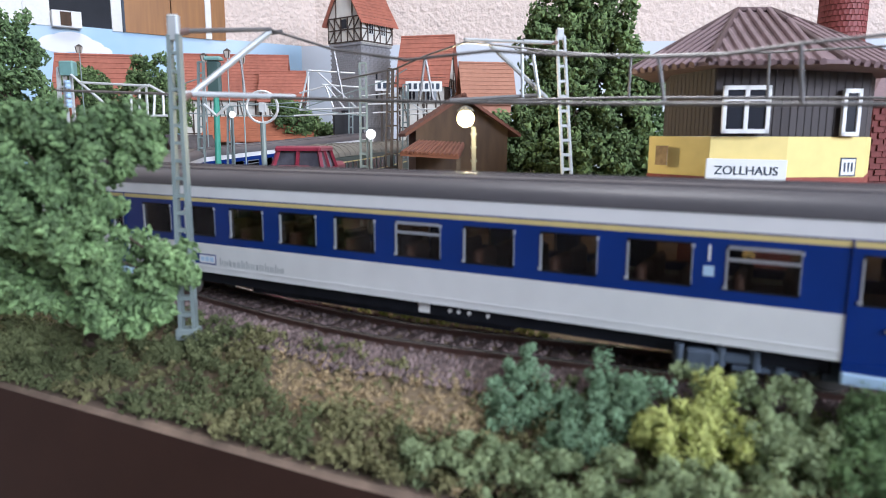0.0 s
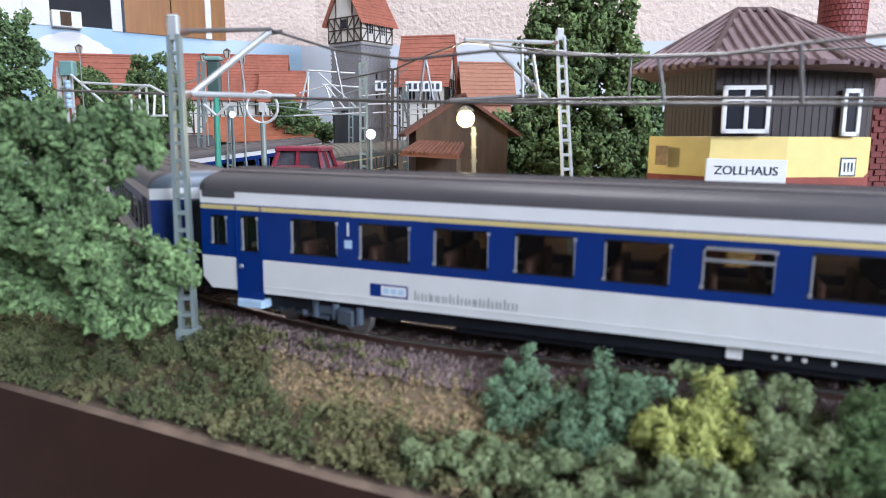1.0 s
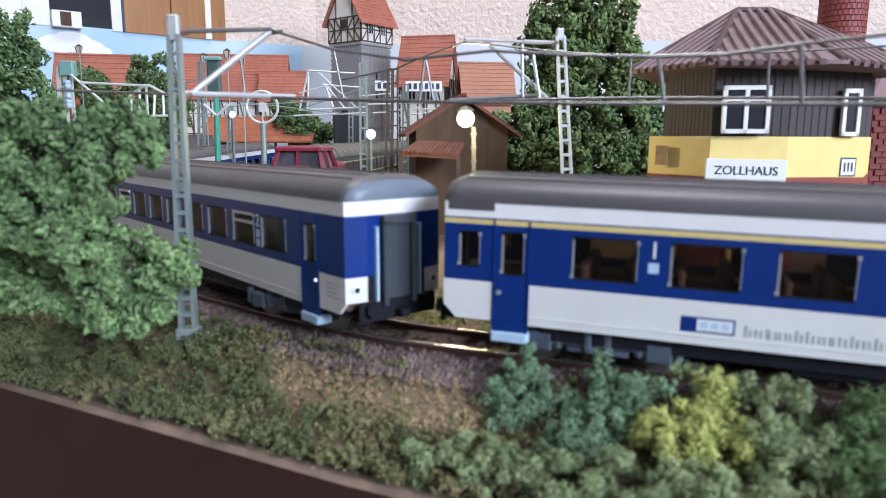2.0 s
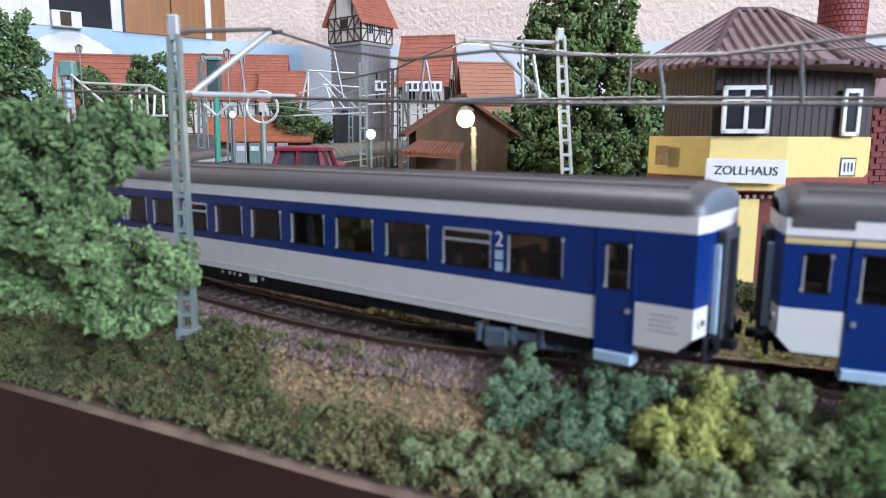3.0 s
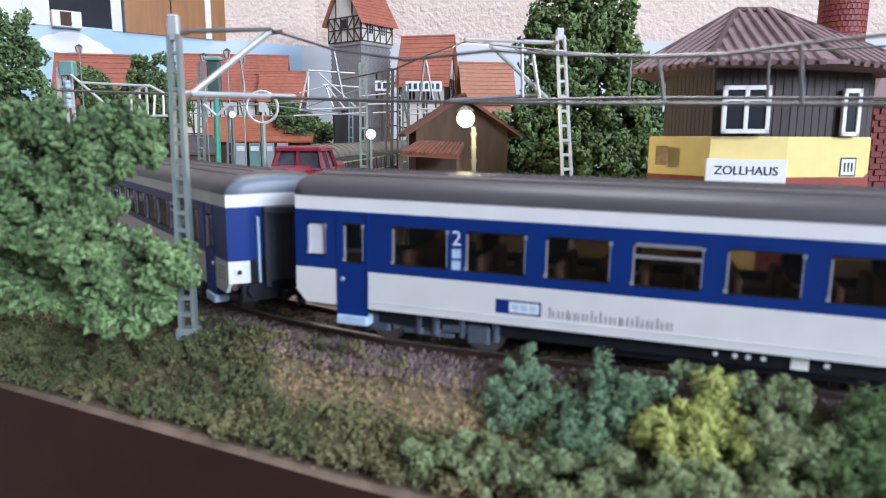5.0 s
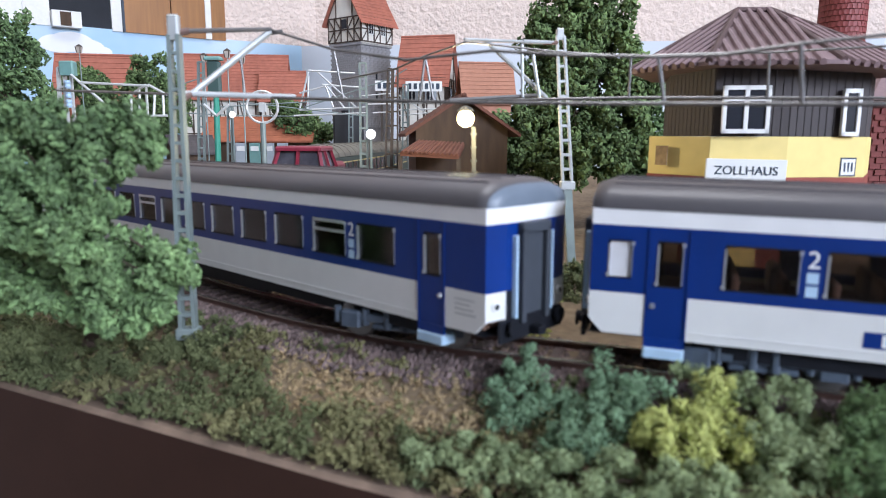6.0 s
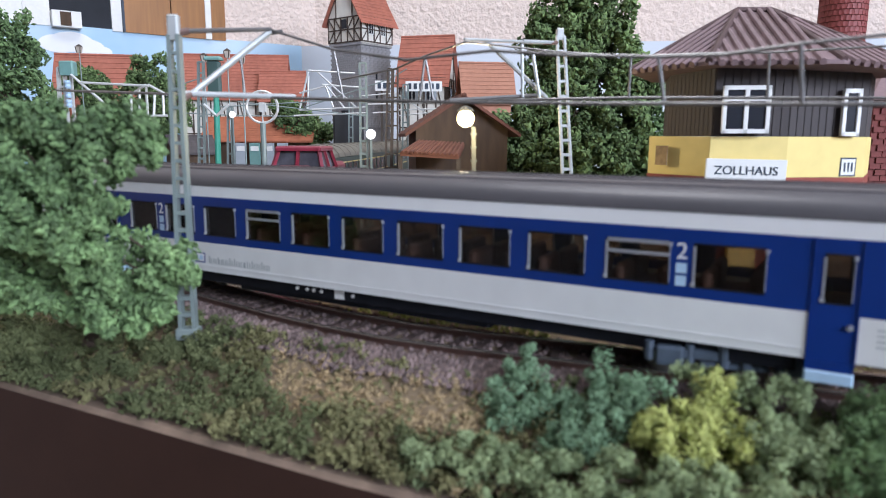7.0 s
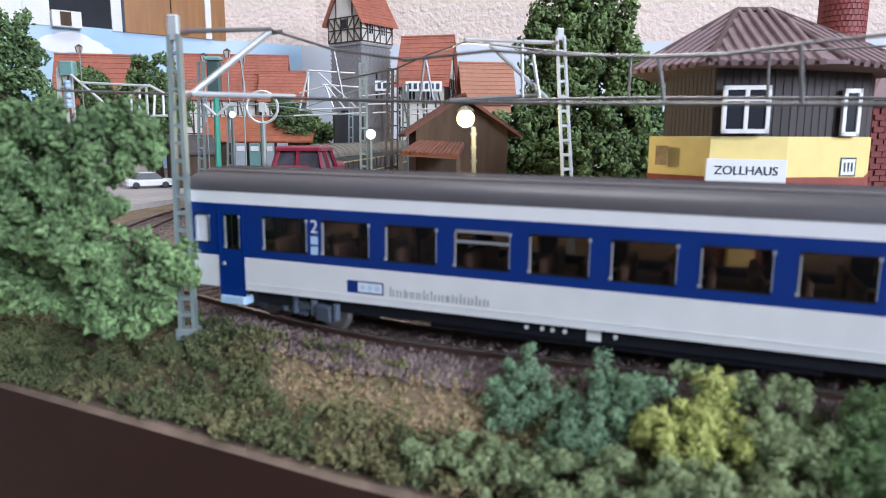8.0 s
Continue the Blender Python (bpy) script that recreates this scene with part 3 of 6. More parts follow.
    # bogies
    fr = Shape()
    for y in (-12.4, 12.4):
        fr.box(-17, 17, y - 0.9, y + 0.9, 5.6, 7.8, 0.4)
        for x in (-14.4, 14.4):
            fr.box(x - 3.2, x + 3.2, y - 1.3, y + 1.3, 3.6, 8.2, 0.6)
            fr.tube((x - 4.6, y, 4.4), (x - 4.6, y, 9), 1.1, n=8).tube((x + 4.6, y, 4.4), (x + 4.6, y, 9), 1.1, n=8)
        fr.tube((-2.4, y, 4), (-2.4, y, 9.4), 1.5, n=10).tube((2.4, y, 4), (2.4, y, 9.4), 1.5, n=10)
        fr.box(-7.5, 7.5, y - 0.7, y + 0.7, 3.8, 5.0, 0.3)
    fr.box(-5, 5, -10, 10, 5.4, 8.5, 0.5)
    fr = fr.mesh("bogie", M_BOGIE)
    wh = Shape().lathe([(2, -8.9), (5.6, -8.7), (6.3, -7.6), (6.2, -7.4), (5.6, -7.2), (5.5, -6.2), (1.2, -6.1), (1.1, 6.1), (5.5, 6.2), (5.6, 7.2), (6.2, 7.4), (6.3, 7.6), (5.6, 8.7), (2, 8.9)], 20, axis="y").mesh("wheelset", M_WHEEL)
    bogies, wheels = [], []
    for x in (-PIVOT, PIVOT):
        bo = part("bogie", fr, None, co, at=mpose(x, 0, 0))
        bogies.append(bo)
        for wx in (-14.4, 14.4):
            wheels.append(part("wheelset", wh, None, bo, "steel wheelset", at=mpose(wx, 0, 5.6)))
    return co, bogies, wheels


TRAIN = [build_coach("blue and cream first class model coach, yellow roof line", True),
         build_coach("blue and cream second class model coach in mid train", False),
         build_coach("blue and cream second class model coach at train's end", False)]
SPEED, GAIN = 83.07, 0.242
DRIFT_T = [0, 0.5, 1.0, 1.5, 1.7, 2.8, 3.0, 3.5, 4.0, 4.5, 4.7, 5.8, 6.0, 6.5, 7.0, 7.5, 8.0]
DRIFT_S = [0.9, 1.1, 1.8, 2.3, 2.3, -2.6, -3.1, -0.5, 1.0, 1.9, 1.8, -1.9, -1.7, -2.3, -1.6, -1.8, -3.6]
LAG = (GAP - 1.36, 0.0, -GAP + 1.73)


def train_place(t, i):
    """Place of coach i on the line at t seconds."""
    return SPEED * (t - 4) + GAIN * (t - 4) ** 2 / 2 + LAG[i] + float(np.interp(t, DRIFT_T, DRIFT_S))


# ================= foliage =================
def flakes(centres, radii, count, size, seed, flat=1.0, shell=0.5):
    """Small bent leaf flakes round many clump centres, more of them near the clumps' skins."""
    rng = np.random.default_rng(seed)
    n = len(centres)
    pick = rng.integers(0, n, count)
    d = rng.normal(size=(count, 3))
    d /= np.linalg.norm(d, axis=1)[:, None]
    r = (shell + (1 - shell) * rng.random(count)) * np.asarray(radii)[pick]
    c = np.asarray(centres)[pick] + d * r[:, None] * np.array([1, 1, flat])
    a = rng.normal(size=(count, 3))
    a /= np.linalg.norm(a, axis=1)[:, None]
    b = np.cross(a, d + 0.3 * rng.normal(size=(count, 3)))
    b /= np.linalg.norm(b, axis=1)[:, None] + 1e-9
    k = np.cross(a, b)
    s = size * (0.6 + 0.8 * rng.random(count))[:, None]
    sh = Shape()
    p0, p1, p2, p3, p4 = c - a * s, c + b * s * 0.7 + k * s * 0.25, c + a * s, c - b * s * 0.7 + k * s * 0.25, c - k * s * 0.35
    allv = np.stack([p0, p1, p2, p3, p4], 1).reshape(-1, 3)
    sh.v = [tuple(v) for v in allv]
    for i in range(count):
        j = i * 5
        sh.f += [(j, j + 1, j + 4), (j + 1, j + 2, j + 4), (j + 2, j + 3, j + 4), (j + 3, j, j + 4)]
    sh.m = [0] * len(sh.f)
    return sh


def cluster(blobs, per, seed, r0, r1):
    """Clump centres on and inside a set of ellipsoids (x, y, z, rx, ry, rz)."""
    rng = np.random.default_rng(seed)
    cs, rs = [], []
    tot = sum(b[3] * b[5] for b in blobs)
    for x, y, z, rx, ry, rz in blobs:
        for _ in range(max(3, int(per * rx * rz / tot))):
            d = rng.normal(size=3)
            d /= np.linalg.norm(d)
            q = (0.55 + 0.45 * rng.random() ** 0.5)
            cs.append((x + d[0] * rx * q, y + d[1] * ry * q, z + d[2] * rz * q))
            rs.append(r0 + (r1 - r0) * rng.random())
    return cs, rs


def tree(label, foot, lean, blobs, leaf, count, size, clumps, seed, r0=3.0, r1=6.0, trunk_r=3.0):
    """A tapered trunk with limbs and an uneven crown of flakes."""
    t = thing("tree", label, "tree", group="model trees")
    rng = random.Random(seed)
    tr = Shape()
    fx, fy, fz = foot
    top = max(b[2] for b in blobs)
    pts = [Vector((fx, fy, fz - 1)), Vector((fx + lean[0] * .4, fy + lean[1] * .4, fz + (top - fz) * .35)), Vector((fx + lean[0], fy + lean[1], fz + (top - fz) * .75)), Vector((fx + lean[0], fy + lean[1], top))]
    rad = [trunk_r * 1.3, trunk_r * .8, trunk_r * .45, trunk_r * .15]
    for a, b, ra, rb in zip(pts, pts[1:], rad, rad[1:]):
        tr.tube(a, b, ra, rb, 9)
    tr.tube(pts[0], pts[0] + Vector((0, 0, 3)), trunk_r * 1.9, trunk_r * 1.25, 9)
    part("trunk", tr, M_BARK, t, "brown bark trunk", smooth=True)
    for b in blobs:
        k = rng.uniform(.3, .7)
        s = pts[1].lerp(pts[2], k)
        lm = Shape()
        e = Vector((b[0], b[1], b[2]))
        m = s.lerp(e, .5) + Vector((0, 0, rng.uniform(-2, 3)))
        lm.tube(s, m, trunk_r * .35, trunk_r * .25, 6).tube(m, e, trunk_r * .25, trunk_r * .1, 6)
        part("limb", lm, M_BARK, t)
    cs, rs = cluster(blobs, clumps, seed, r0, r1)
    part("crown", flakes(cs, rs, count, size, seed + 5), leaf, t)
    return t


def bush(label, foot, blobs, leaf, count, size, clumps, seed, r0=1.5, r1=3.2):
    t = thing("bush", label, "bush", group="bushes along the slope")
    x, y, z = foot
    st = Shape()
    rng = random.Random(seed)
    for b in blobs:
        st.tube((x + rng.uniform(-1, 1), y + rng.uniform(-1, 1), z - 1.5), b[:3], 0.5, 0.2, 5)
    part("stem", st, M_BARK, t)
    cs, rs = cluster(blobs, clumps, seed, r0, r1)
    part("foliage", flakes(cs, rs, count, size, seed + 3, shell=0.35), leaf, t)
    return t


M_LEAF_TEAL = material("flock_blue_green", (0.115, 0.195, 0.105), 0.85, scale=200, spread=0.22, island=0.28, second=(0.26, 0.4, 0.23))
M_LEAF_YELLOW = material("flock_yellow_green", (0.33, 0.38, 0.085), 0.85, scale=200, spread=0.22, island=0.28, second=(0.572, 0.598, 0.195))
M_LEAF_GREY = material("flock_grey_green", (0.2, 0.265, 0.125), 0.85, scale=200, spread=0.3, island=0.3, second=(0.32, 0.39, 0.19))
M_FLOCK_OLIVE = material("flock_olive", (0.145, 0.138, 0.054), 0.9, scale=120, spread=0.25, island=0.2, second=(0.215, 0.205, 0.09), coarse=24)
M_FLOCK_GREEN = material("flock_green", (0.08, 0.1, 0.036), 0.9, scale=120, spread=0.3, island=0.2, second=(0.15, 0.165, 0.068), coarse=24)
M_FLOCK_DRY = material("flock_dry_straw", (0.46, 0.322, 0.172), 0.9, scale=150, spread=0.22, island=0.28, second=(0.391, 0.31, 0.172))
M_MASTHEAD = material("mast_head_tin", (0.5, 0.52, 0.52), 0.4, 0.4, scale=150, spread=0.15)
M_INSUL = material("insulator_brown", (0.14, 0.085, 0.07), 0.4, scale=200, spread=0.2)

# tall tree beside the track
tree("light green foam-leaved tree beside the track", (-112, 208, -6), (8, -18),
     [(-91, 190, 58, 14, 10, 9), (-116, 188, 56, 18, 12, 12), (-142, 190, 54, 16, 12, 13), (-98, 187, 48, 13, 11, 11), (-110, 183, 41, 18, 14, 13), (-134, 182, 37, 20, 14, 14), (-102, 186, 30, 12, 10, 12), (-87, 190, 21, 14, 10, 9), (-76, 191, 20, 7, 8, 7), (-115, 196, 18, 18, 10, 11), (-148, 198, 18, 18, 10, 11), (-93, 190, 10, 12, 9, 8), (-84, 190, 9, 8, 8, 6), (-130, 197, 20, 16, 9, 10), (-106, 195, 14, 10, 8, 7), (-146, 202, 9, 14, 8, 5)],
     M_LEAF_NEAR, 42000, 1.12, 420, 11, 2.5, 5.2, 1.8)
# woods behind
tree("tall dark green deciduous tree behind the catenary mast", (90, 500, -3), (2, 0),
     [(92, 500, 140, 30, 24, 26), (80, 495, 118, 28, 24, 22), (112, 500, 112, 32, 24, 24), (96, 495, 84, 36, 26, 24), (70, 490, 66, 22, 20, 18), (125, 495, 70, 24, 22, 22), (60, 480, 40, 20, 18, 18), (95, 480, 45, 40, 22, 22), (135, 490, 38, 22, 20, 22), (88, 495, 164, 18, 16, 14), (140, 500, 96, 16, 14, 18), (118, 495, 140, 16, 14, 16), (44, 478, 44, 14, 14, 16), (50, 480, 66, 14, 12, 14), (96, 505, 60, 34, 14, 30), (96, 505, 110, 26, 12, 34)],
     M_LEAF_DARK, 40000, 2.1, 760, 21, 4.5, 8.5, 5)
tree("green deciduous tree at the layout's far side", (-330, 520, -3), (0, 0),
     [(-330, 520, 116, 30, 22, 24), (-352, 520, 92, 34, 22, 26), (-312, 515, 84, 26, 20, 26), (-340, 510, 60, 40, 22, 26), (-300, 510, 54, 18, 16, 18), (-370, 520, 128, 26, 20, 20), (-310, 515, 122, 12, 10, 12), (-345, 520, 142, 22, 16, 14), (-318, 518, 138, 12, 10, 10)],
     M_LEAF_NEAR, 18000, 1.8, 420, 31, 4.5, 8, 5)
tree("small dark green tree between the red roofs", (-322, 770, 4), (0, 0),
     [(-322, 770, 122, 26, 20, 24), (-338, 770, 98, 22, 20, 24), (-306, 765, 100, 24, 18, 26), (-322, 765, 78, 36, 20, 22)],
     M_LEAF_DARK, 7000, 2.3, 220, 41, 5, 9, 4)
tree("olive green tree in front of the red roof", (-405, 800, 4), (0, 0),
     [(-405, 800, 108, 20, 16, 24), (-398, 800, 84, 24, 18, 22), (-425, 805, 120, 18, 16, 16)],
     M_LEAF_DARK, 5000, 2.3, 150, 43, 5, 9, 4)
tree("low dark tree beside the station", (-190, 900, 4), (0, 0),
     [(-190, 900, 72, 24, 18, 20), (-170, 900, 60, 22, 18, 20), (-208, 900, 92, 18, 16, 16)],
     M_LEAF_DARK, 4000, 2.5, 130, 47, 5, 9, 4)
tree("bushy green tree behind the signal box", (225, 420, -3), (0, 0),
     [(225, 420, 60, 20, 18, 16), (214, 415, 40, 16, 16, 18), (240, 420, 40, 24, 16, 18)],
     M_LEAF_DARK, 4000, 1.8, 130, 51, 4, 7, 4)
tree("fresh green tree beside the tall dark tree", (140, 520, -3), (0, 0),
     [(150, 520, 92, 18, 16, 20), (152, 515, 60, 20, 18, 22), (150, 515, 34, 22, 18, 18)],
     M_LEAF_NEAR, 5000, 1.9, 150, 57, 4, 7, 4)


def slope_flock():
    """Ground cover on the slope between the board's edge and the ballast."""
    rng = np.random.default_rng(5)
    sets = {"olive": ([], []), "green": ([], []), "dry": ([], [])}
    for _ in range(13000):
        x = rng.uniform(-340, 230)
        ed = rng.uniform(-2.5, 42 if x > -60 else 85)
        y = float(np.interp(x, EDGE_X, EDGE_Y)) + ed
        off = line_distance(x, y)[0]
        if off > -19:
            continue
        n = noise.noise(Vector((x * 0.035, y * 0.035, 7)))
        n2 = noise.noise(Vector((x * 0.05, y * 0.05, 17)))
        dryzone = -48 + 8 * n < x < 16 + 10 * n2 and 20 < -off < 36 + 8 * n
        if dryzone:
            kind = "dry" if rng.random() < 0.8 else "olive"
            up, rr = 0.1, 1.5
        else:
            kind = "green" if n > 0.0 else "olive" if n2 > -0.5 or rng.random() < 0.6 else "dry"
            up, rr = 1.6 + 2.0 * max(0, n2) + (2.5 if x < -20 and -off < 40 else 0), 1.4 + 1.2 * rng.random()
        z = ground_height(x, y, False)
        sets[kind][0].append((x, y, z + rng.uniform(-0.6, up)))
        sets[kind][1].append(rr)
    for kind, mt, label in (("olive", M_FLOCK_OLIVE, "olive green flock on the slope"), ("green", M_FLOCK_GREEN, "dark green flock on the slope"), ("dry", M_FLOCK_DRY, "straw coloured dry grass fibres")):
        cs, rs = sets[kind]
        solid("ground_cover", flakes(cs, rs, (24 if kind == "dry" else 13) * len(cs), 0.4 if kind == "dry" else 0.62, 61, shell=0.2), mt, label, "ground cover", "stuff")


def inner_moss():
    """Yellow green moss on the ground inside the curve."""
    rng = np.random.default_rng(15)
    cs, rs = [], []
    for _ in range(2600):
        x, y, e, h = on_line(rng.uniform(-260, 120), rng.uniform(20, 75))
        if noise.noise(Vector((x * 0.03, y * 0.03, 2))) > -0.05:
            cs.append((x, y, ground_height(x, y, False) + rng.uniform(-.5, 1.2)))
            rs.append(1.4)
    solid("ground_cover", flakes(cs, rs, 9 * len(cs), 0.6, 65, shell=0.2), M_LEAF_YELLOW, "yellow green moss inside the curve", "ground cover", "stuff")


slope_flock()
inner_moss()
bush("blue green lichen bush at the slope", (18.3, 150, -9.1), [(20.3, 158, 3.4, 5, 4, 4.5), (16.7, 155, -3.4, 6, 5, 5), (23.8, 152, -4.3, 6, 5, 5), (15.6, 150, -7, 5, 4, 4), (28.9, 150, -5.6, 6, 5, 4.5), (21.9, 160, 5.9, 2.5, 2.5, 3)], M_LEAF_TEAL, 10500, 0.42, 90, 71)
bush("grey green lichen bush at the slope", (36.5, 148, -8.2), [(34, 150, -0.7, 6, 5, 4.5), (40.5, 150, 0.8, 6, 5, 4), (37.5, 155, 4.5, 2.5, 2.5, 2.5), (45.9, 146, 1, 6, 5, 4.5), (37.5, 142, -4.1, 7, 5, 5), (29.2, 138, -6.2, 8, 5, 5)], M_LEAF_TEAL, 11000, 0.42, 90, 73)
bush("yellow green lichen bush at the slope", (55.5, 136, -6.5), [(60.8, 142, 4, 3.5, 3.5, 4), (55.9, 138, -0.9, 6, 5, 3.5), (47.4, 138, -2.3, 5, 4, 3), (61.3, 136, -2.6, 5, 4, 4), (50.4, 132, -4.6, 6, 4, 4), (61.1, 132, -5.8, 6, 4, 4), (44.8, 137, -3.8, 3, 3, 3)], M_LEAF_YELLOW, 11000, 0.42, 90, 75)
bush("pale grey green bush beside the yellow one", (70.5, 132, -5.7), [(67.1, 142, 3.3, 4, 4, 3.5), (74, 138, 1.7, 6, 5, 5), (67.9, 132, -3.2, 7, 5, 5), (76.3, 130, -3.5, 7, 5, 4.5), (69.3, 125, -5.9, 8, 5, 5), (56, 146, 4.4, 4, 4, 3)], M_LEAF_GREY, 10500, 0.42, 90, 77)
bush("fresh green bush at the slope", (89, 128, -3.7), [(89.6, 132, 3.1, 6, 5, 4.5), (90.8, 128, -0, 7, 5, 5), (84, 128, -0.1, 4, 4, 3.5), (81.8, 120, -4.4, 7, 5, 5)], M_LEAF_NEAR, 7000, 0.4, 100, 79)
bush("low grey green lichen along the board edge", (14, 132, -13.6), [(6, 142, -10.9, 8, 6, 4), (14.2, 134, -12.1, 9, 6, 5), (25.1, 128, -10.1, 9, 6, 5), (37.7, 124, -7.9, 9, 6, 5), (-2.9, 142, -13.7, 8, 6, 4), (48.5, 120, -8, 9, 6, 5), (58.4, 118, -6.8, 8, 6, 5)], M_LEAF_GREY, 17000, 0.42, 130, 81)
bush("dark green bush beside the mast", (-65.1, 205, -11.7), [(-79.1, 205, -6.2, 8, 5, 4.5), (-67.6, 202, -8.9, 9, 5, 5), (-58.3, 200, -11.8, 8, 5, 4.5), (-69.3, 196, -12.2, 10, 6, 5), (-86.5, 205, -9.9, 7, 5, 5)], M_FLOCK_GREEN, 11000, 0.44, 150, 83)
bush("dark olive bush in the straw", (-44.7, 186, -13.6), [(-50.5, 190, -11.7, 5, 4, 3.5), (-44.7, 186, -13.6, 6, 4, 4), (-35.8, 182, -13.7, 7, 5, 3.5)], M_LEAF_GREY, 1300, 0.7, 60, 85)
# olive growth; the last two blobs are added to stand in for the crown's shade
bush("dark olive bush under the tree, built up as shade", (-124.6, 215, -15.4), [(-135.3, 215, -9.6, 14, 8, 6), (-117.9, 210, -11.8, 13, 8, 6), (-102.1, 208, -9.1, 11, 8, 6), (-140.1, 210, -13.8, 12, 8, 6), (-105.7, 200, -13.8, 12, 7, 5), (-146, 204, -4, 14, 8, 9), (-124, 205, -6, 12, 7, 7)], M_FLOCK_GREEN, 19000, 0.46, 200, 87)
bush("dark brown green bush by the straw patch", (8.3, 165, -8.3), [(8.3, 165, -5.2, 3.5, 3, 3), (10.9, 160, -7.7, 4, 3, 3.5)], M_FLOCK_GREEN, 800, 0.7, 40, 89)

bush("low dark brushwood on the ground inside the curve", (75, 265, -4), [(34, 262, -1, 12, 14, 5), (52, 256, 0, 12, 14, 6), (70, 262, -1, 13, 15, 6), (88, 250, 0, 12, 14, 6), (106, 244, 0, 13, 14, 6), (124, 236, -1, 13, 14, 5), (60, 285, 0, 14, 12, 7), (96, 276, 0, 14, 12, 7)], M_FLOCK_GREEN, 16000, 0.8, 260, 91, 1.6, 3.4)


def ballast():
    """Loose stones beside and between the sleepers."""
    rng = np.random.default_rng(9)
    sh = Shape()
    base = [(1, 0, 0), (-1, 0, 0), (0, 1, 0), (0, -1, 0), (0, 0, 1), (0, 0, -1)]
    fs = [(0, 2, 4), (2, 1, 4), (1, 3, 4), (3, 0, 4), (2, 0, 5), (1, 2, 5), (3, 1, 5), (0, 3, 5)]
    for _ in range(23000):
        s = rng.uniform(-400, 250)
        off = -rng.triangular(9, 17, 25) if rng.random() < 0.55 else rng.uniform(-22, 22)
        x, y, e, h = on_line(s, off)
        z = ground_height(x, y, False) + (0.2 if abs(off) > 15 else 0.15)
        r = rng.uniform(0.5, 1.2) * (1.3 if off < -14 else 1.0)
        c = rng.uniform(0, 6.3)
        ca, sa = math.cos(c), math.sin(c)
        sc = rng.uniform(.7, 1.3, 3) * r
        sh.add([(x + (ca * px * sc[0] - sa * py * sc[1]), y + (sa * px * sc[0] + ca * py * sc[1]), z + pz * sc[2] * .75) for px, py, pz in base], fs)
    solid("ballast", sh, M_BALLAST, "purple grey ballast stones along the track", "ballast", "stuff")


ballast()


# ================= masts and wires =================
def lattice_mast(label, foot, top, w0, w1, rungs, mat=None, depth=0.7, name="catenary_mast", group="catenary masts"):
    mat = mat or M_MAST
    t = thing(name, label, "mast", group=group)
    a, b = Vector(foot), Vector(top)
    part("foot", Shape().box(-w0 * .8, w0 * .8, -w0 * .6, w0 * .6, -2.5, 1.0, 0.4), mat, t, at=mpose(*foot))
    for sx in (-1, 1):
        sh = Shape().bar(a + Vector((sx * w0 / 2, 0, 0)), b + Vector((sx * w1 / 2, 0, 0)), w0 * .26, w0 * depth, up=(0, 1, 0))
        part("upright", sh, mat, t)
    for k in range(rungs + 1):
        q = k / rungs
        c, w = a.lerp(b, q), w0 + (w1 - w0) * q
        part("rung", Shape().box(c.x - w / 2, c.x + w / 2, c.y - w0 * depth * .4, c.y + w0 * depth * .4, c.z - w * .16, c.z + w * .16), mat, t)
    return t


def rod(parent, name, a, b, r, mat, label=""):
    return part(name, Shape().tube(a, b, r, r, 8), mat, parent, label)


m1 = lattice_mast("grey green lattice catenary mast beside the track", (-80.7, 207, -2.2), (-80.9, 210, 88.6), 4.3, 2.6, 17)
part("cap", Shape().box(-1.7, 1.7, -1.4, 1.4, -6, 1.5, 0.5), M_MASTHEAD, m1, "bare tin mast head", at=mpose(*(-80.9, 210, 93)))
rod(m1, "top_tube", (-78.2, 213, 90.2), (-59.1, 240, 94.8), 0.75, M_WIRE)
rod(m1, "stay", (-59.5, 240, 94.1), (-71.7, 229, 81.3), 1.1, M_MASTHEAD)
rod(m1, "stay", (-71.7, 229, 81.3), (-80.5, 221, 72.1), 1.0, M_MASTHEAD)
rod(m1, "steady_arm", (-81.9, 218, 71.9), (-52.8, 245, 72.5), 0.95, M_MASTHEAD)
rod(m1, "insulator", (-80.2, 210.5, 89.3), (-77.8, 213, 90.2), 1.1, M_INSUL, "brown insulator")
rod(m1, "insulator", (-81.5, 213, 69.2), (-80.4, 220, 72), 1.0, M_INSUL, "brown insulator")
rod(m1, "clip", (-62, 240, 93), (-55.4, 241, 94.4), 0.7, M_WIRE)
m2 = lattice_mast("light grey lattice catenary mast behind the track", (55, 300, 38.5), (50, 300, 101.4), 4.0, 3.1, 10, M_MASTHEAD)
part("cap", Shape().box(-1.6, 1.6, -1.3, 1.3, -3, 1.8, 0.5), M_MASTHEAD, m2, "bare tin mast head", at=mpose(*(49.7, 300, 102.8)))
part("lower_shaft", Shape().bar((55, 300, 38.5), (58.5, 300, -3), 3.6, 3, up=(0, 1, 0)), M_MAST, m2)
rod(m2, "top_tube", (48.2, 299, 98.5), (32.6, 289, 97.6), 0.9, M_MASTHEAD)
rod(m2, "top_tube", (32.6, 289, 97.6), (8, 272, 96.1), 0.6, M_MASTHEAD)
rod(m2, "stay", (16.4, 280, 97.2), (43.2, 290, 74.9), 1.0, M_MASTHEAD)
rod(m2, "steady_arm", (39.1, 290, 76), (2.2, 270, 72.8), 0.8, M_WIRE)
rod(m2, "dropper", (31.9, 285, 96.2), (32.6, 285, 75), 0.7, M_MASTHEAD)
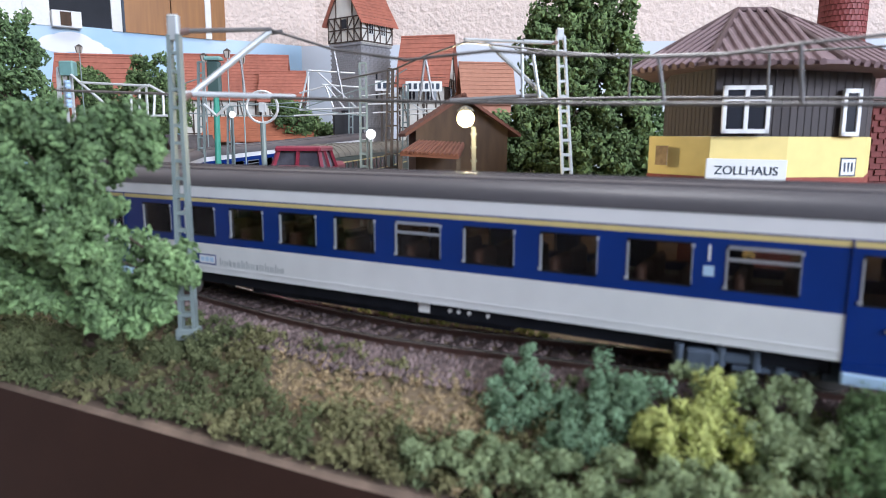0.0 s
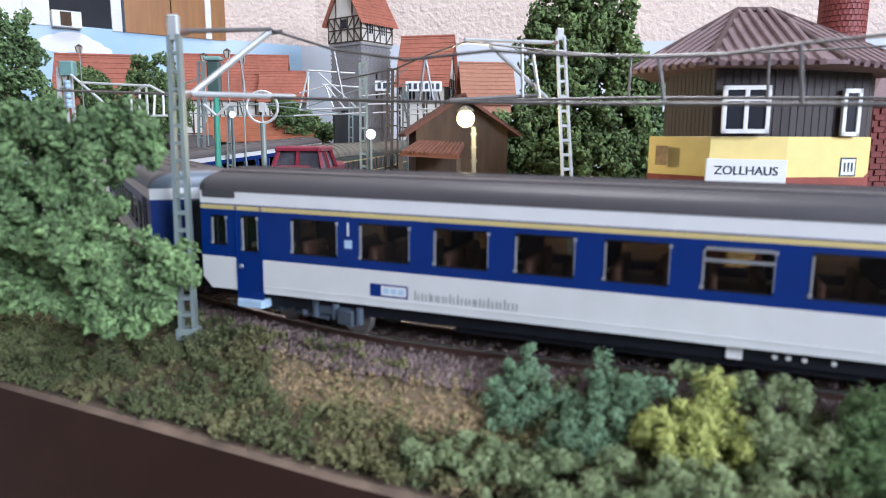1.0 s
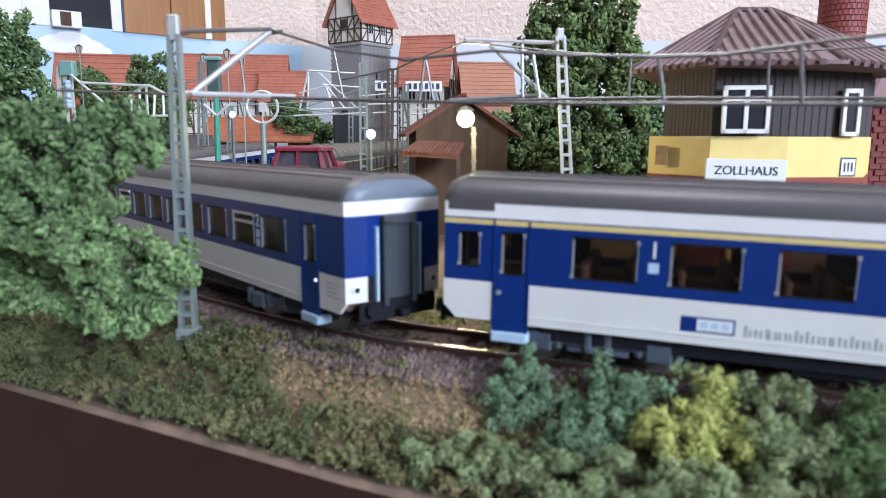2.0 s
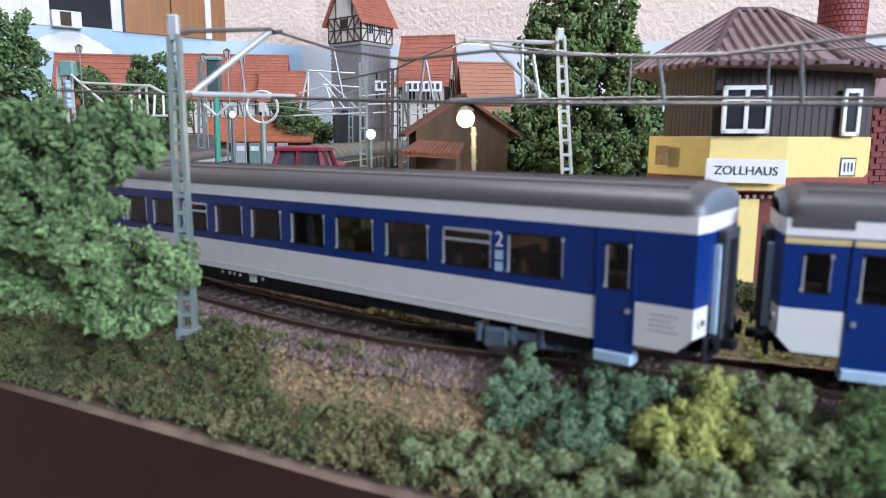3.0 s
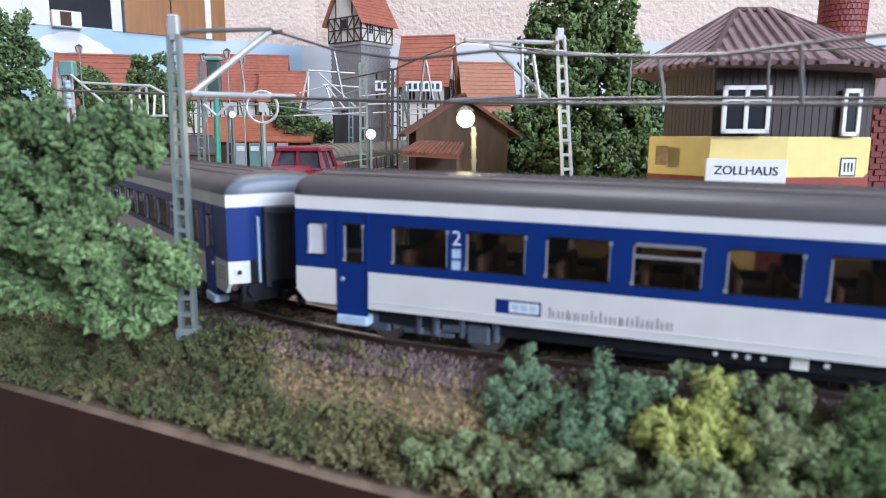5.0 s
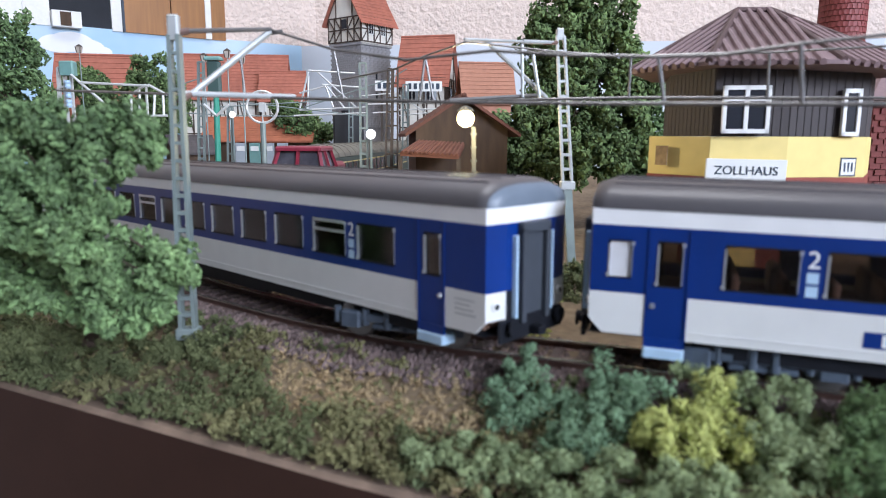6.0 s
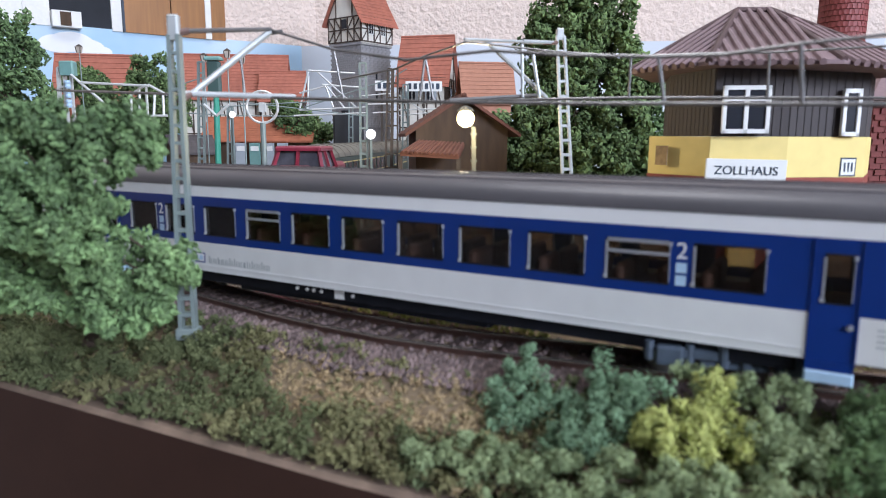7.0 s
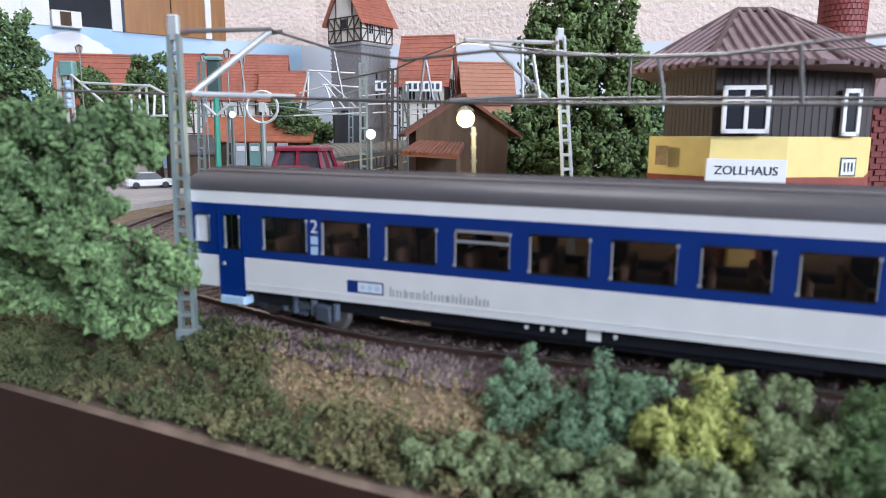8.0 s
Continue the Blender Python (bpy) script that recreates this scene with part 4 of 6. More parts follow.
rod(m2, "dropper", (36.4, 285, 92.4), (39.9, 285, 73.2), 0.75, M_MASTHEAD)
rod(m2, "insulator", (41.6, 295, 98), (48.4, 299, 98.5), 0.9, M_INSUL, "brown insulator")


def wire(label, pts, r, droppers=()):
    w = thing("overhead_wire", label, "wire", group="overhead wires")
    part("conductor", Shape().path(pts, r, 6), M_WIRE, w)
    for a, b in droppers:
        rod(w, "dropper", a, b, r * .9, M_WIRE)


wire("grey tin contact wire above the curved track", [(-184.8, 330, 79.8), (-91, 250, 73.4), (-51, 235, 71.5), (-0.2, 197, 68.6), (31.4, 178, 67.5), (67.5, 160, 66.7), (98.2, 147, 66.1)], 0.55,
     [((51.7, 168, 78.2), (53.8, 168, 67)), ((78.6, 154, 79.4), (80.1, 154, 66.5))])
wire("grey tin carrier wire above the curved track", [(-59.1, 240, 94.5), (-35.1, 222, 86), (-10.8, 204, 81), (13, 190, 82), (30.9, 178, 79.6), (51.7, 168, 78.1), (64.5, 161, 77.8), (78.6, 154, 79.4), (96.4, 147, 80.8)], 0.45)
wire("grey tin contact wire above the second track", [(-50, 330, 75.6), (-0.2, 290, 73.3), (39.5, 265, 73.1), (68.8, 255, 73.3), (113.3, 240, 72.6), (150, 225, 71.8)], 0.55,
     [((68.5, 255, 88), (68.4, 255, 73.3)), ((112.1, 240, 87.3), (112.5, 240, 72.6)), ((-7.8, 290, 91.7), (-10.2, 290, 72.8)), ((-7.8, 290, 91.7), (-4, 290, 72.8)), ((-50.6, 320, 98.6), (-46.4, 320, 75.6)), ((-87.6, 300, 93.7), (-86.2, 300, 76.3))])
wire("thin dark carrier wire above the second track", [(-49.8, 330, 85.1), (-21.1, 305, 88), (-8.3, 290, 91.7), (8.7, 272, 95.2), (42.3, 262, 90.4), (68.1, 255, 88), (90.9, 247, 88.2), (112, 240, 87.8), (148.1, 225, 88.5)], 0.4)


# ================= signal box =================
def roof_rolls(th, quad, spacing, r, mat):
    """Half-round tile rows up a roof plane; quad: eave a, eave b, ridge b, ridge a."""
    a, b, c, d = (Vector(p) for p in quad)
    n = (b - a).cross(d - a)
    if n.length < 1e-6:
        n = (b - a).cross(c - a)
    e = (b - a).normalized()
    n.normalize()
    upv = n.cross(e)
    if upv.z < 0:
        upv = -upv
    L = (b - a).length
    for k in range(1, int(L / spacing)):
        p = a + e * (k * spacing)
        hmax = 1e9
        for s, t in ((b, c), (c, d), (d, a)):
            q = t - s
            den = upv.dot(n.cross(q))
            nn = n.cross(q)
            if abs(den) > 1e-6:
                h = (s - p).dot(nn) / den
                u = ((p + upv * h) - s).dot(q) / max(q.length_squared, 1e-9)
                if h > 0.5 and -0.02 <= u <= 1.02:
                    hmax = min(hmax, h)
        if hmax < 1e8:
            part("roof_roll", Shape().tube(p - upv * 2.0, p + upv * (hmax - .3), r, r * .85, 7), mat, th)


def text(parent, body, size, at, mat, label=""):
    cu = bpy.data.curves.new("lettering", "FONT")
    cu.body, cu.size, cu.extrude, cu.align_x, cu.align_y = body, size * MM, 0.00012, "CENTER", "CENTER"
    cu.materials.append(mat)
    t = new("lettering", cu)
    t.parent = parent
    t.matrix_basis = at
    if label:
        tagged(t, label)
    return t


def signal_box():
    t = thing("signal_box", "yellow and weathered timber signal box with hipped roof", "building")
    plan = [(93.4, 310), (111, 284), (141.2, 280), (161, 282.4), (176, 284), (199, 318), (180, 345), (110, 345)]

    def inset(k, outline):
        cx, cy = 145, 314
        return [(cx + (x - cx) * k, cy + (y - cy) * k) for x, y in outline]
    upper = [(104, 320)] + plan[1:]    # the side wall stands back under the eave
    part("plaster_storey", Shape().prism(plan, 42.7, 59.3), M_YELLOW, t)
    part("base_band", Shape().prism(inset(1.008, plan), 36.6, 42.6), M_REDBASE, t, "red brown base band")
    part("upper_core", Shape().prism(inset(0.965, upper), 59.4, 92), M_PLANK, t)
    part("bay_apron", Shape().prism([(111, 283.2), (141.2, 279.2), (141.3, 279.9), (111.1, 283.9)], 37.2, 42.65), M_YELLOW, t)
    # boards of the upper storey
    for (x0, y0), (x1, y1) in zip(inset(0.975, upper), inset(0.975, upper)[1:] + inset(0.975, upper)[:1]):
        d = Vector((x1 - x0, y1 - y0, 0))
        ln = d.length
        n = max(2, int(ln / 3.1))
        ang = math.degrees(math.atan2(d.y, d.x))
        me = Shape().box(-ln / n / 2 + .12, ln / n / 2 - .12, -0.35, 0.3, 59.4, 92, 0.1).mesh("board", M_PLANK)
        for k in range(n):
            p = Vector((x0, y0, 0)) + d * ((k + .5) / n)
            part("board", me, None, t, at=mpose(p.x, p.y, 0, 0, 0, ang))
    # windows
    def win(cx, cy, ang, w, h, z):
        wd = part("window", Shape().box(-w / 2 + .8, w / 2 - .8, -0.5, 0.6, z + .8, z + h - .8), M_DARKWINDOW, t, "dark window in a white frame", at=mpose(cx, cy, 0, 0, 0, ang))
        for x0, x1, z0, z1 in ((-w / 2, -w / 2 + 1.7, z, z + h), (w / 2 - 1.7, w / 2, z, z + h), (-w / 2, w / 2, z, z + 1.7), (-w / 2, w / 2, z + h - 1.7, z + h), *(((-.9, .9, z, z + h), (-w / 2, w / 2, z + h * .68, z + h * .68 + 1.0)) if w > 12 else ())):
            part("frame_bar", Shape().box(x0, x1, -1.3, 0.4, z0, z1, 0.15), M_PAINT_WHITE, wd)
    win(122.7, 279.6, -7, 18.6, 19, 60.6)
    win(166.5, 281.6, 6, 8.0, 19, 59.6)
    # sign board
    sg = part("sign_board", Shape().box(-15.8, 15.8, -0.8, 0.6, -4.8, 4.8, 0.2), M_PAINT_WHITE, t, "white station name board", at=mpose(123.5, 277.4, 45.4, 0, 0.8, -7))
    text(sg, "ZOLLHAUS", 5.0, mpose(0, -0.95, 0, 90, 0, 0), M_LETTER, "dark blue grey letters")
    # emblem on the bay: a black framed square with bars
    em = part("emblem", Shape().box(-3.6, 3.6, -0.1, 0.3, -3.9, 3.9, 0.1), M_LETTER, t, "black and white framed emblem", at=mpose(168.6, 283.1, 46.9, 0, 0, 6))
    part("field", Shape().box(-3.0, 3.0, -0.25, 0, -3.3, 3.3), M_PAINT_WHITE, em)
    for x in (-1.6, 0, 1.6):
        part("emblem_bar", Shape().box(x - .35, x + .35, -0.4, 0, -1.9, 1.9), M_LETTER, em)
    part("poster", Shape().box(-3, 3, -0.4, 0.3, -4.2, 4.2), M_POSTER, t, "small brown poster", at=mpose(96.3, 300.5, 51, 0, 0, -56))
    # roof
    zr, ze = 116.0, 88.5
    eave = [(84, 312), (104, 273), (153, 266), (192, 276), (214, 320), (190, 360), (108, 360)]
    r1, r2 = (134, 322, zr), (150, 322, zr)
    E = [(x, y, ze - (2.5 if i == 3 else 0)) for i, (x, y) in enumerate(eave)]
    planes = [(E[0], E[1], r1, r1), (E[1], E[2], r2, r1), (E[2], E[3], r2, r2), (E[3], E[4], r2, r2), (E[4], E[5], r2, r2), (E[5], E[6], r1, r2), (E[6], E[0], r1, r1)]
    rf = Shape()
    for q in planes:
        rf.face([q[0], q[1], q[2]] if q[2] == q[3] else q)
        lo = [(p[0], p[1], p[2] - 1.6) for p in (q[0], q[1])]
        rf.face([q[0], lo[0], lo[1], q[1]])
    rf.face([(x, y, z - 1.6) for x, y, z in E][::-1])
    part("roof", rf, M_TILE, t, "mauve brown tiled hipped roof")
    for q in planes[:4]:
        roof_rolls(t, q, 4.6, 1.45, M_TILE)
    for p in (E[0], E[1]):
        part("hip_ridge", Shape().tube(Vector(p), r1, 1.5, 1.5, 8), M_TILE_DARK, t)
    for p in (E[2], E[3], E[4]):
        part("hip_ridge", Shape().tube(Vector(p), r2, 1.5, 1.5, 8), M_TILE_DARK, t)
    part("hip_ridge", Shape().tube(r1, r2, 1.7, 1.7, 8), M_TILE_DARK, t)
    # lower storey
    part("stem_wall", Shape().prism([(120, 292), (152, 290), (160, 335), (118, 335)], -4, 36.5), M_BRICK, t, "dark brick lower storey")
    part("stem_bay", Shape().prism([(123.5, 288), (135, 287.4), (135, 292), (123.5, 292)], -4, 33), M_YELLOW, t, "yellow plaster pier")
    sc = Shape().lathe([(0.3, -0.9), (0.9, -0.2), (0.9, 0.7), (0.3, 0.9)], 8).mesh("scallop", M_PAINT_WHITE)
    for k in range(7):
        part("scallop", sc, None, t, at=mpose(119.5 + k * 3.3, 287.4, 34.0))


M_LETTER = material("dark_lettering", (0.03, 0.045, 0.07), 0.6, scale=200, spread=0.2)
M_POSTER = material("poster_brown", (0.3, 0.2, 0.1), 0.7, scale=400, spread=0.5)
M_TILE_DARK = material("clay_ridge_dark", (0.085, 0.05, 0.048), 0.75, scale=200, spread=0.25)
signal_box()


# brick chimney and brick shed behind the signal box
def brick_courses(parent, x0, x1, y, z0, z1, bl, bh, mat):
    me = Shape().box(-bl / 2 + .2, bl / 2 - .2, -0.5, 0.4, -bh / 2 + .2, bh / 2 - .2).mesh("brick", mat)
    k = 0
    z = z0 + bh / 2
    while z < z1:
        x = x0 + (bl / 2 if k % 2 else bl)
        while x < x1:
            part("brick", me, None, parent, at=mpose(x, y, z))
            x += bl
        z += bh
        k += 1


def chimney():
    c = thing("chimney_stack", "round dark red brick factory chimney", "chimney")
    x, y = 271.3, 480
    for k in range(12):
        z = -4 + k * 15.5
        part("drum", Shape().lathe([(14.6, 0), (14.6, 14.6), (14.1, 14.9), (14.1, 15.5)], 24), M_BRICK, c, at=mpose(x, y, z), smooth=False)
    part("foot", Shape().box(x - 18, x + 18, y - 18, y + 18, -4, 18, 1), M_BRICK, c)
    br = Shape().box(-2.9, 2.9, -0.5, 0.6, -1.55, 1.55).mesh("brick", M_BRICK_PALE)
    for k in range(21):
        for j in range(15):
            a = math.radians(180 + 12 + (j + 0.5 * (k % 2)) * 11.6 - 6)
            part("brick", br, None, c, at=mpose(x + 14.6 * math.cos(a), y + 14.6 * math.sin(a), 104 + k * 3.7, 0, 0, math.degrees(a) + 90))


M_BRICK_PALE = material("red_brick_face", (0.23, 0.05, 0.045), 0.6, scale=200, spread=0.3, bump=0.1)
chimney()
shed = thing("brick_shed", "dark red brick shed beside the signal box", "building")
part("wall", Shape().box(225, 300, 361, 420, -4, 78, 0.5), M_BRICK, shed)
brick_courses(shed, 226, 262, 360.6, 20, 78, 6.0, 3.2, M_BRICK)
part("roof", Shape().prism([(218, 352), (308, 352), (308, 428), (218, 428)], 78, 92, top=[(240, 380), (290, 380), (290, 400), (240, 400)]), M_TILE, shed)


# ================= station area behind =================
def gable_house(name, label, cx, cy, z0, w, d, wall_h, roof_h, ang, wall_mat, roof_mat, over=5, rows=True, timber=None, category="house", hip=0.0, windows=()):
    """A house with a gable roof; the ridge runs along its width w."""
    t = thing(name, label, category, mpose(cx, cy, z0, 0, 0, ang))
    part("wall", Shape().prism([(-w / 2, -d / 2), (w / 2, -d / 2), (w / 2, d / 2), (-w / 2, d / 2)], -4, wall_h), wall_mat, t)
    for x in (-w / 2, w / 2):
        g = Shape().add([(x - .4, -d / 2, wall_h), (x - .4, d / 2, wall_h), (x - .4, 0, wall_h + roof_h), (x + .4, -d / 2, wall_h), (x + .4, d / 2, wall_h), (x + .4, 0, wall_h + roof_h)], [(0, 1, 2), (5, 4, 3), (0, 2, 5, 3), (1, 4, 5, 2)])
        part("gable", g, wall_mat, t)
    k = roof_h / (d / 2)
    for sy in (-1, 1):
        r = Shape()
        a, b = (-w / 2 - over, sy * (d / 2 + over), wall_h - over * k), (w / 2 + over, sy * (d / 2 + over), wall_h - over * k)
        c, e = (w / 2 + over - hip, 0, wall_h + roof_h), (-w / 2 - over + hip, 0, wall_h + roof_h)
        lift = Vector((0, 0, 2.0))
        lo, hi = [Vector(p) for p in (a, b, c, e)], [Vector(p) + lift for p in (a, b, c, e)]
        r.add(lo + hi, [(0, 1, 2, 3), (7, 6, 5, 4), (0, 4, 5, 1), (1, 5, 6, 2), (2, 6, 7, 3), (3, 7, 4, 0)])
        rp = part("roof_slope", r, roof_mat, t)
        if rows:
            n = max(6, int((d / 2 + over) / 3.2))
            for i in range(n):
                q = (i + .5) / n
                p0, p1 = hi[0].lerp(hi[3], q), hi[1].lerp(hi[2], q)
                part("roof_course", Shape().bar(p0, p1, 2.4, 0.55, up=(0, sy, 1)), roof_mat, rp)
    part("ridge", Shape().tube((-w / 2 - over + hip, 0, wall_h + roof_h + 1.6), (w / 2 + over - hip, 0, wall_h + roof_h + 1.6), 1.7, n=8), roof_mat, t)
    for x, z, ww, hh in windows:
        wd = part("window", Shape().box(x - ww / 2, x + ww / 2, -d / 2 - .6, -d / 2 + .2, z, z + hh), M_DARKWINDOW, t)
        for x0, x1, z0, z1 in ((x - ww / 2 - .8, x - ww / 2 + .4, z, z + hh), (x + ww / 2 - .4, x + ww / 2 + .8, z, z + hh), (x - .5, x + .5, z, z + hh), (x - ww / 2, x + ww / 2, z + hh - .6, z + hh + .8), (x - ww / 2, x + ww / 2, z - .8, z + .5)):
            part("frame_bar", Shape().box(x0, x1, -d / 2 - 1.1, -d / 2 + .2, z0, z1), M_PAINT_WHITE, wd)
    if timber:
        y = -d / 2 - .8
        xs = np.linspace(-w / 2, w / 2, timber)
        for x in xs:
            part("timber", Shape().bar((x, y, 0), (x, y, wall_h), 1.8, 1.2, up=(0, 1, 0)), M_TIMBER, t)
        for z in (0.9, wall_h * .5, wall_h - .9):
            part("timber", Shape().bar((-w / 2, y, z), (w / 2, y, z), 1.2, 1.8), M_TIMBER, t)
        for i, (x0, x1) in enumerate(zip(xs, xs[1:])):
            if i % 2 == 0 or i == len(xs) - 2:
                part("timber", Shape().bar((x0, y - .1, 0), (x1, y - .1, wall_h * .5), 1.2, 1.5, up=(0, 1, 0)), M_TIMBER, t)
                part("timber", Shape().bar((x1, y - .2, wall_h * .5), (x0, y - .2, wall_h), 1.2, 1.5, up=(0, 1, 0)), M_TIMBER, t)
        for x in (-w / 2 - .9, w / 2 + .9):
            for yy in np.linspace(-d / 2, d / 2, 6):
                part("timber", Shape().bar((x, yy, 0), (x, yy, wall_h), 1.2, 1.8, up=(1, 0, 0)), M_TIMBER, t)
            for z in (0.9, wall_h * .5, wall_h - .9):
                part("timber", Shape().bar((x, -d / 2, z), (x, d / 2, z), 1.2, 1.8), M_TIMBER, t)
            for j in range(5):
                y0, y1 = -d / 2 + j * d / 5, -d / 2 + (j + 1) * d / 5
                if j != 2:
                    part("timber", Shape().bar((x * 1.004, y0 if j < 2 else y1, 0), (x * 1.004, y1 if j < 2 else y0, wall_h * .5), 1.2, 1.5, up=(1, 0, 0)), M_TIMBER, t)
                    part("timber", Shape().bar((x * 1.006, y1 if j < 2 else y0, wall_h * .5), (x * 1.006, y0 if j < 2 else y1, wall_h), 1.2, 1.5, up=(1, 0, 0)), M_TIMBER, t)
                else:
                    part("window", Shape().box(min(x, x * 1.02), max(x, x * 1.02), y0 + 2, y1 - 2, wall_h * .55, wall_h * .9), M_DARKWINDOW, t)
            for s in (-1, 1):
                part("timber", Shape().bar((x, s * d / 2, wall_h), (x, 0, wall_h + roof_h), 1.4, 2.0, up=(1, 0, 0)), M_TIMBER, t)
                part("timber", Shape().bar((x, s * d / 4, wall_h), (x, s * d / 4, wall_h + roof_h * .5), 1.2, 1.8, up=(1, 0, 0)), M_TIMBER, t)
            part("timber", Shape().bar((x, -d / 4, wall_h + roof_h * .5), (x, d / 4, wall_h + roof_h * .5), 1.2, 1.8), M_TIMBER, t)
    return t


M_SIGNALHEAD = material("signal_head_grey", (0.05, 0.09, 0.085), 0.5, scale=150, spread=0.3)
M_LAMPPOST = material("lamp_post_grey", (0.07, 0.07, 0.06), 0.6, scale=200, spread=0.3)
M_TILE_BROWNRED = material("clay_roof_rust", (0.14, 0.055, 0.035), 0.8, scale=160, spread=0.25, bump=0.1)
M_TILE_SALMON = material("clay_roof_salmon", (0.36, 0.17, 0.11), 0.8, scale=160, spread=0.15, bump=0.1)
M_TILE_ORANGE = material("clay_roof_orange", (0.36, 0.12, 0.06), 0.8, scale=160, spread=0.18, bump=0.1)
M_PLATFORM = material("platform_concrete", (0.36, 0.34, 0.33), 0.9, scale=160, spread=0.2)
M_GREEN_BOX = material("teal_metal", (0.16, 0.3, 0.28), 0.5, scale=150, spread=0.12)
M_TIMBER = material("dark_timber", (0.06, 0.04, 0.03), 0.8, scale=200, spread=0.3)
M_INFILL = material("white_infill", (0.68, 0.66, 0.6), 0.8, scale=150, spread=0.08)
M_STONE = material("grey_stone", (0.25, 0.245, 0.255), 0.85, scale=120, spread=0.3, bump=0.3, island=0.25)
M_WOODWALL = material("brown_board_wall", (0.075, 0.045, 0.025), 0.8, scale=200, spread=0.35, stretch=(1, 1, 0.2))
M_PINKWALL = material("salmon_plaster", (0.5, 0.24, 0.16), 0.8, scale=100, spread=0.1)
M_GREYDOOR = material("grey_blue_doors", (0.34, 0.38, 0.42), 0.7, scale=100, spread=0.12)
M_GREEN = material("signal_green", (0.05, 0.28, 0.2), 0.5, scale=150, spread=0.1)
M_REDLOCO = material("loco_red", (0.22, 0.022, 0.045), 0.4, scale=150, spread=0.15)
M_COACHGREEN = material("coach_bottle_green", (0.03, 0.055, 0.045), 0.5, scale=150, spread=0.2)
M_GREYROOF = material("coach_roof_weathered", (0.16, 0.15, 0.12), 0.6, scale=120, spread=0.2)
M_BLACK = material("loco_black", (0.015, 0.015, 0.018), 0.5, scale=150, spread=0.3)
M_TUBEWHITE = material("bright_tin", (0.62, 0.63, 0.62), 0.4, 0.3, scale=150, spread=0.1)
M_GLOWWHITE = material("lamp_globe_lit", (0.9, 0.9, 0.9), 0.4, scale=100, spread=0.02, emit=((1.0, 0.98, 0.95), 1.3))
M_GLOWWARM = material("lamp_bulb_lit", (0.9, 0.85, 0.6), 0.4, scale=100, spread=0.02, emit=((1.0, 0.8, 0.36), 7.0))
M_CABGLASS = material("grey_cab_glass", (0.06, 0.06, 0.075), 0.15, scale=150, spread=0.5)
M_WOODDARK = material("dark_wood_pole", (0.06, 0.045, 0.035), 0.8, scale=150, spread=0.3)

# brown house lit by the yard lamp
gable_house("brown_house", "dark brown timber house with red roof lit by a yard lamp", 8, 458, -3, 60, 58, 66, 19, 97, M_WOODWALL, M_TILE_BROWNRED, 7)
pr = thing("porch_roof", "small red tiled porch roof", "porch roof")
pa, pb, pc, pd = [Vector(p) for p in ((-25.1, 395, 49.5), (8.8, 388, 47.9), (12.7, 412, 54.3), (-15.6, 420, 55.8))]
part("slope", Shape().add([pa, pb, pc, pd] + [p + Vector((0, 0, -2)) for p in (pa, pb, pc, pd)], [(0, 1, 2, 3), (7, 6, 5, 4), (0, 4, 5, 1), (1, 5, 6, 2), (2, 6, 7, 3), (3, 7, 4, 0)]), M_TILE_BROWNRED, pr)
for k in range(13):
    q = (k + .5) / 13
    part("roof_roll", Shape().tube(pa.lerp(pb, q) + Vector((0, -.8, .2)), pd.lerp(pc, q) + Vector((0, 0, .4)), 1.0, .9, 6), M_TILE_BROWNRED, pr)
for p in (pa, pb):
    part("post", Shape().box(p.x - 1.2, p.x + 1.2, p.y + 1, p.y + 3.4, -4, p.z - 1.5), M_WOODDARK, pr)

# yard lamp
yl = thing("yard_lamp", "lattice yard lamp post with a lit warm bulb", "street lamp")
part("post", Shape().bar((16.5, 345, -4), (15.1, 345, 63.5), 2.0, 2.0), M_LAMPPOST, yl)
for k in range(10):
    q = Vector((16.5, 345, -4)).lerp(Vector((15.1, 345, 63.5)), (k + .5) / 10)
    part("rung", Shape().box(q.x - 1.7, q.x + 1.7, q.y - 1.2, q.y + 1.2, q.z - .5, q.z + .5), M_LAMPPOST, yl)
part("arm", Shape().tube((15.1, 345, 62.7), (12.2, 343, 66.6), 0.7, n=6), M_LAMPPOST, yl)
part("bulb", Shape().lathe([(0.4, -4.4), (1.8, -4.0), (3.2, -3.1), (4.1, -1.7), (4.4, 0), (4.1, 1.7), (3.2, 3.1), (1.8, 4.0), (0.4, 4.4)], 20), M_GLOWWARM, yl, "glowing warm white bulb", at=mpose(*(11, 342, 67.6)), smooth=True)
part("hood", Shape().lathe([(4.6, 3.6), (3.0, 5.4), (0.8, 6.4)], 14), M_LAMPPOST, yl, at=mpose(*(11, 342, 67.6)))
lp = bpy.data.lights.new("yard_lamp_light", "POINT")
lp.energy, lp.color, lp.shadow_soft_size = 0.14, (1.0, 0.8, 0.42), 0.006
lo = new("yard_lamp_light", lp)
lo.location = Vector((10, 328, 66.8)) * MM

# old town: gate tower, inn, far roofs
gt = thing("gate_tower", "grey stone gate tower under a half-timbered house", "tower")
tx, ty, TURN = -138.0, 1160, 52
tw = mpose(tx, ty, 0, 0, 0, TURN)
part("shaft", Shape().prism([(-34, -34), (34, -34), (34, 34), (-34, 34)], -4, 206), M_STONE, gt, at=tw)
stone = Shape().box(-4.6, 4.6, -0.9, 0.8, -1.7, 1.7, 0.3).mesh("stone", M_STONE)
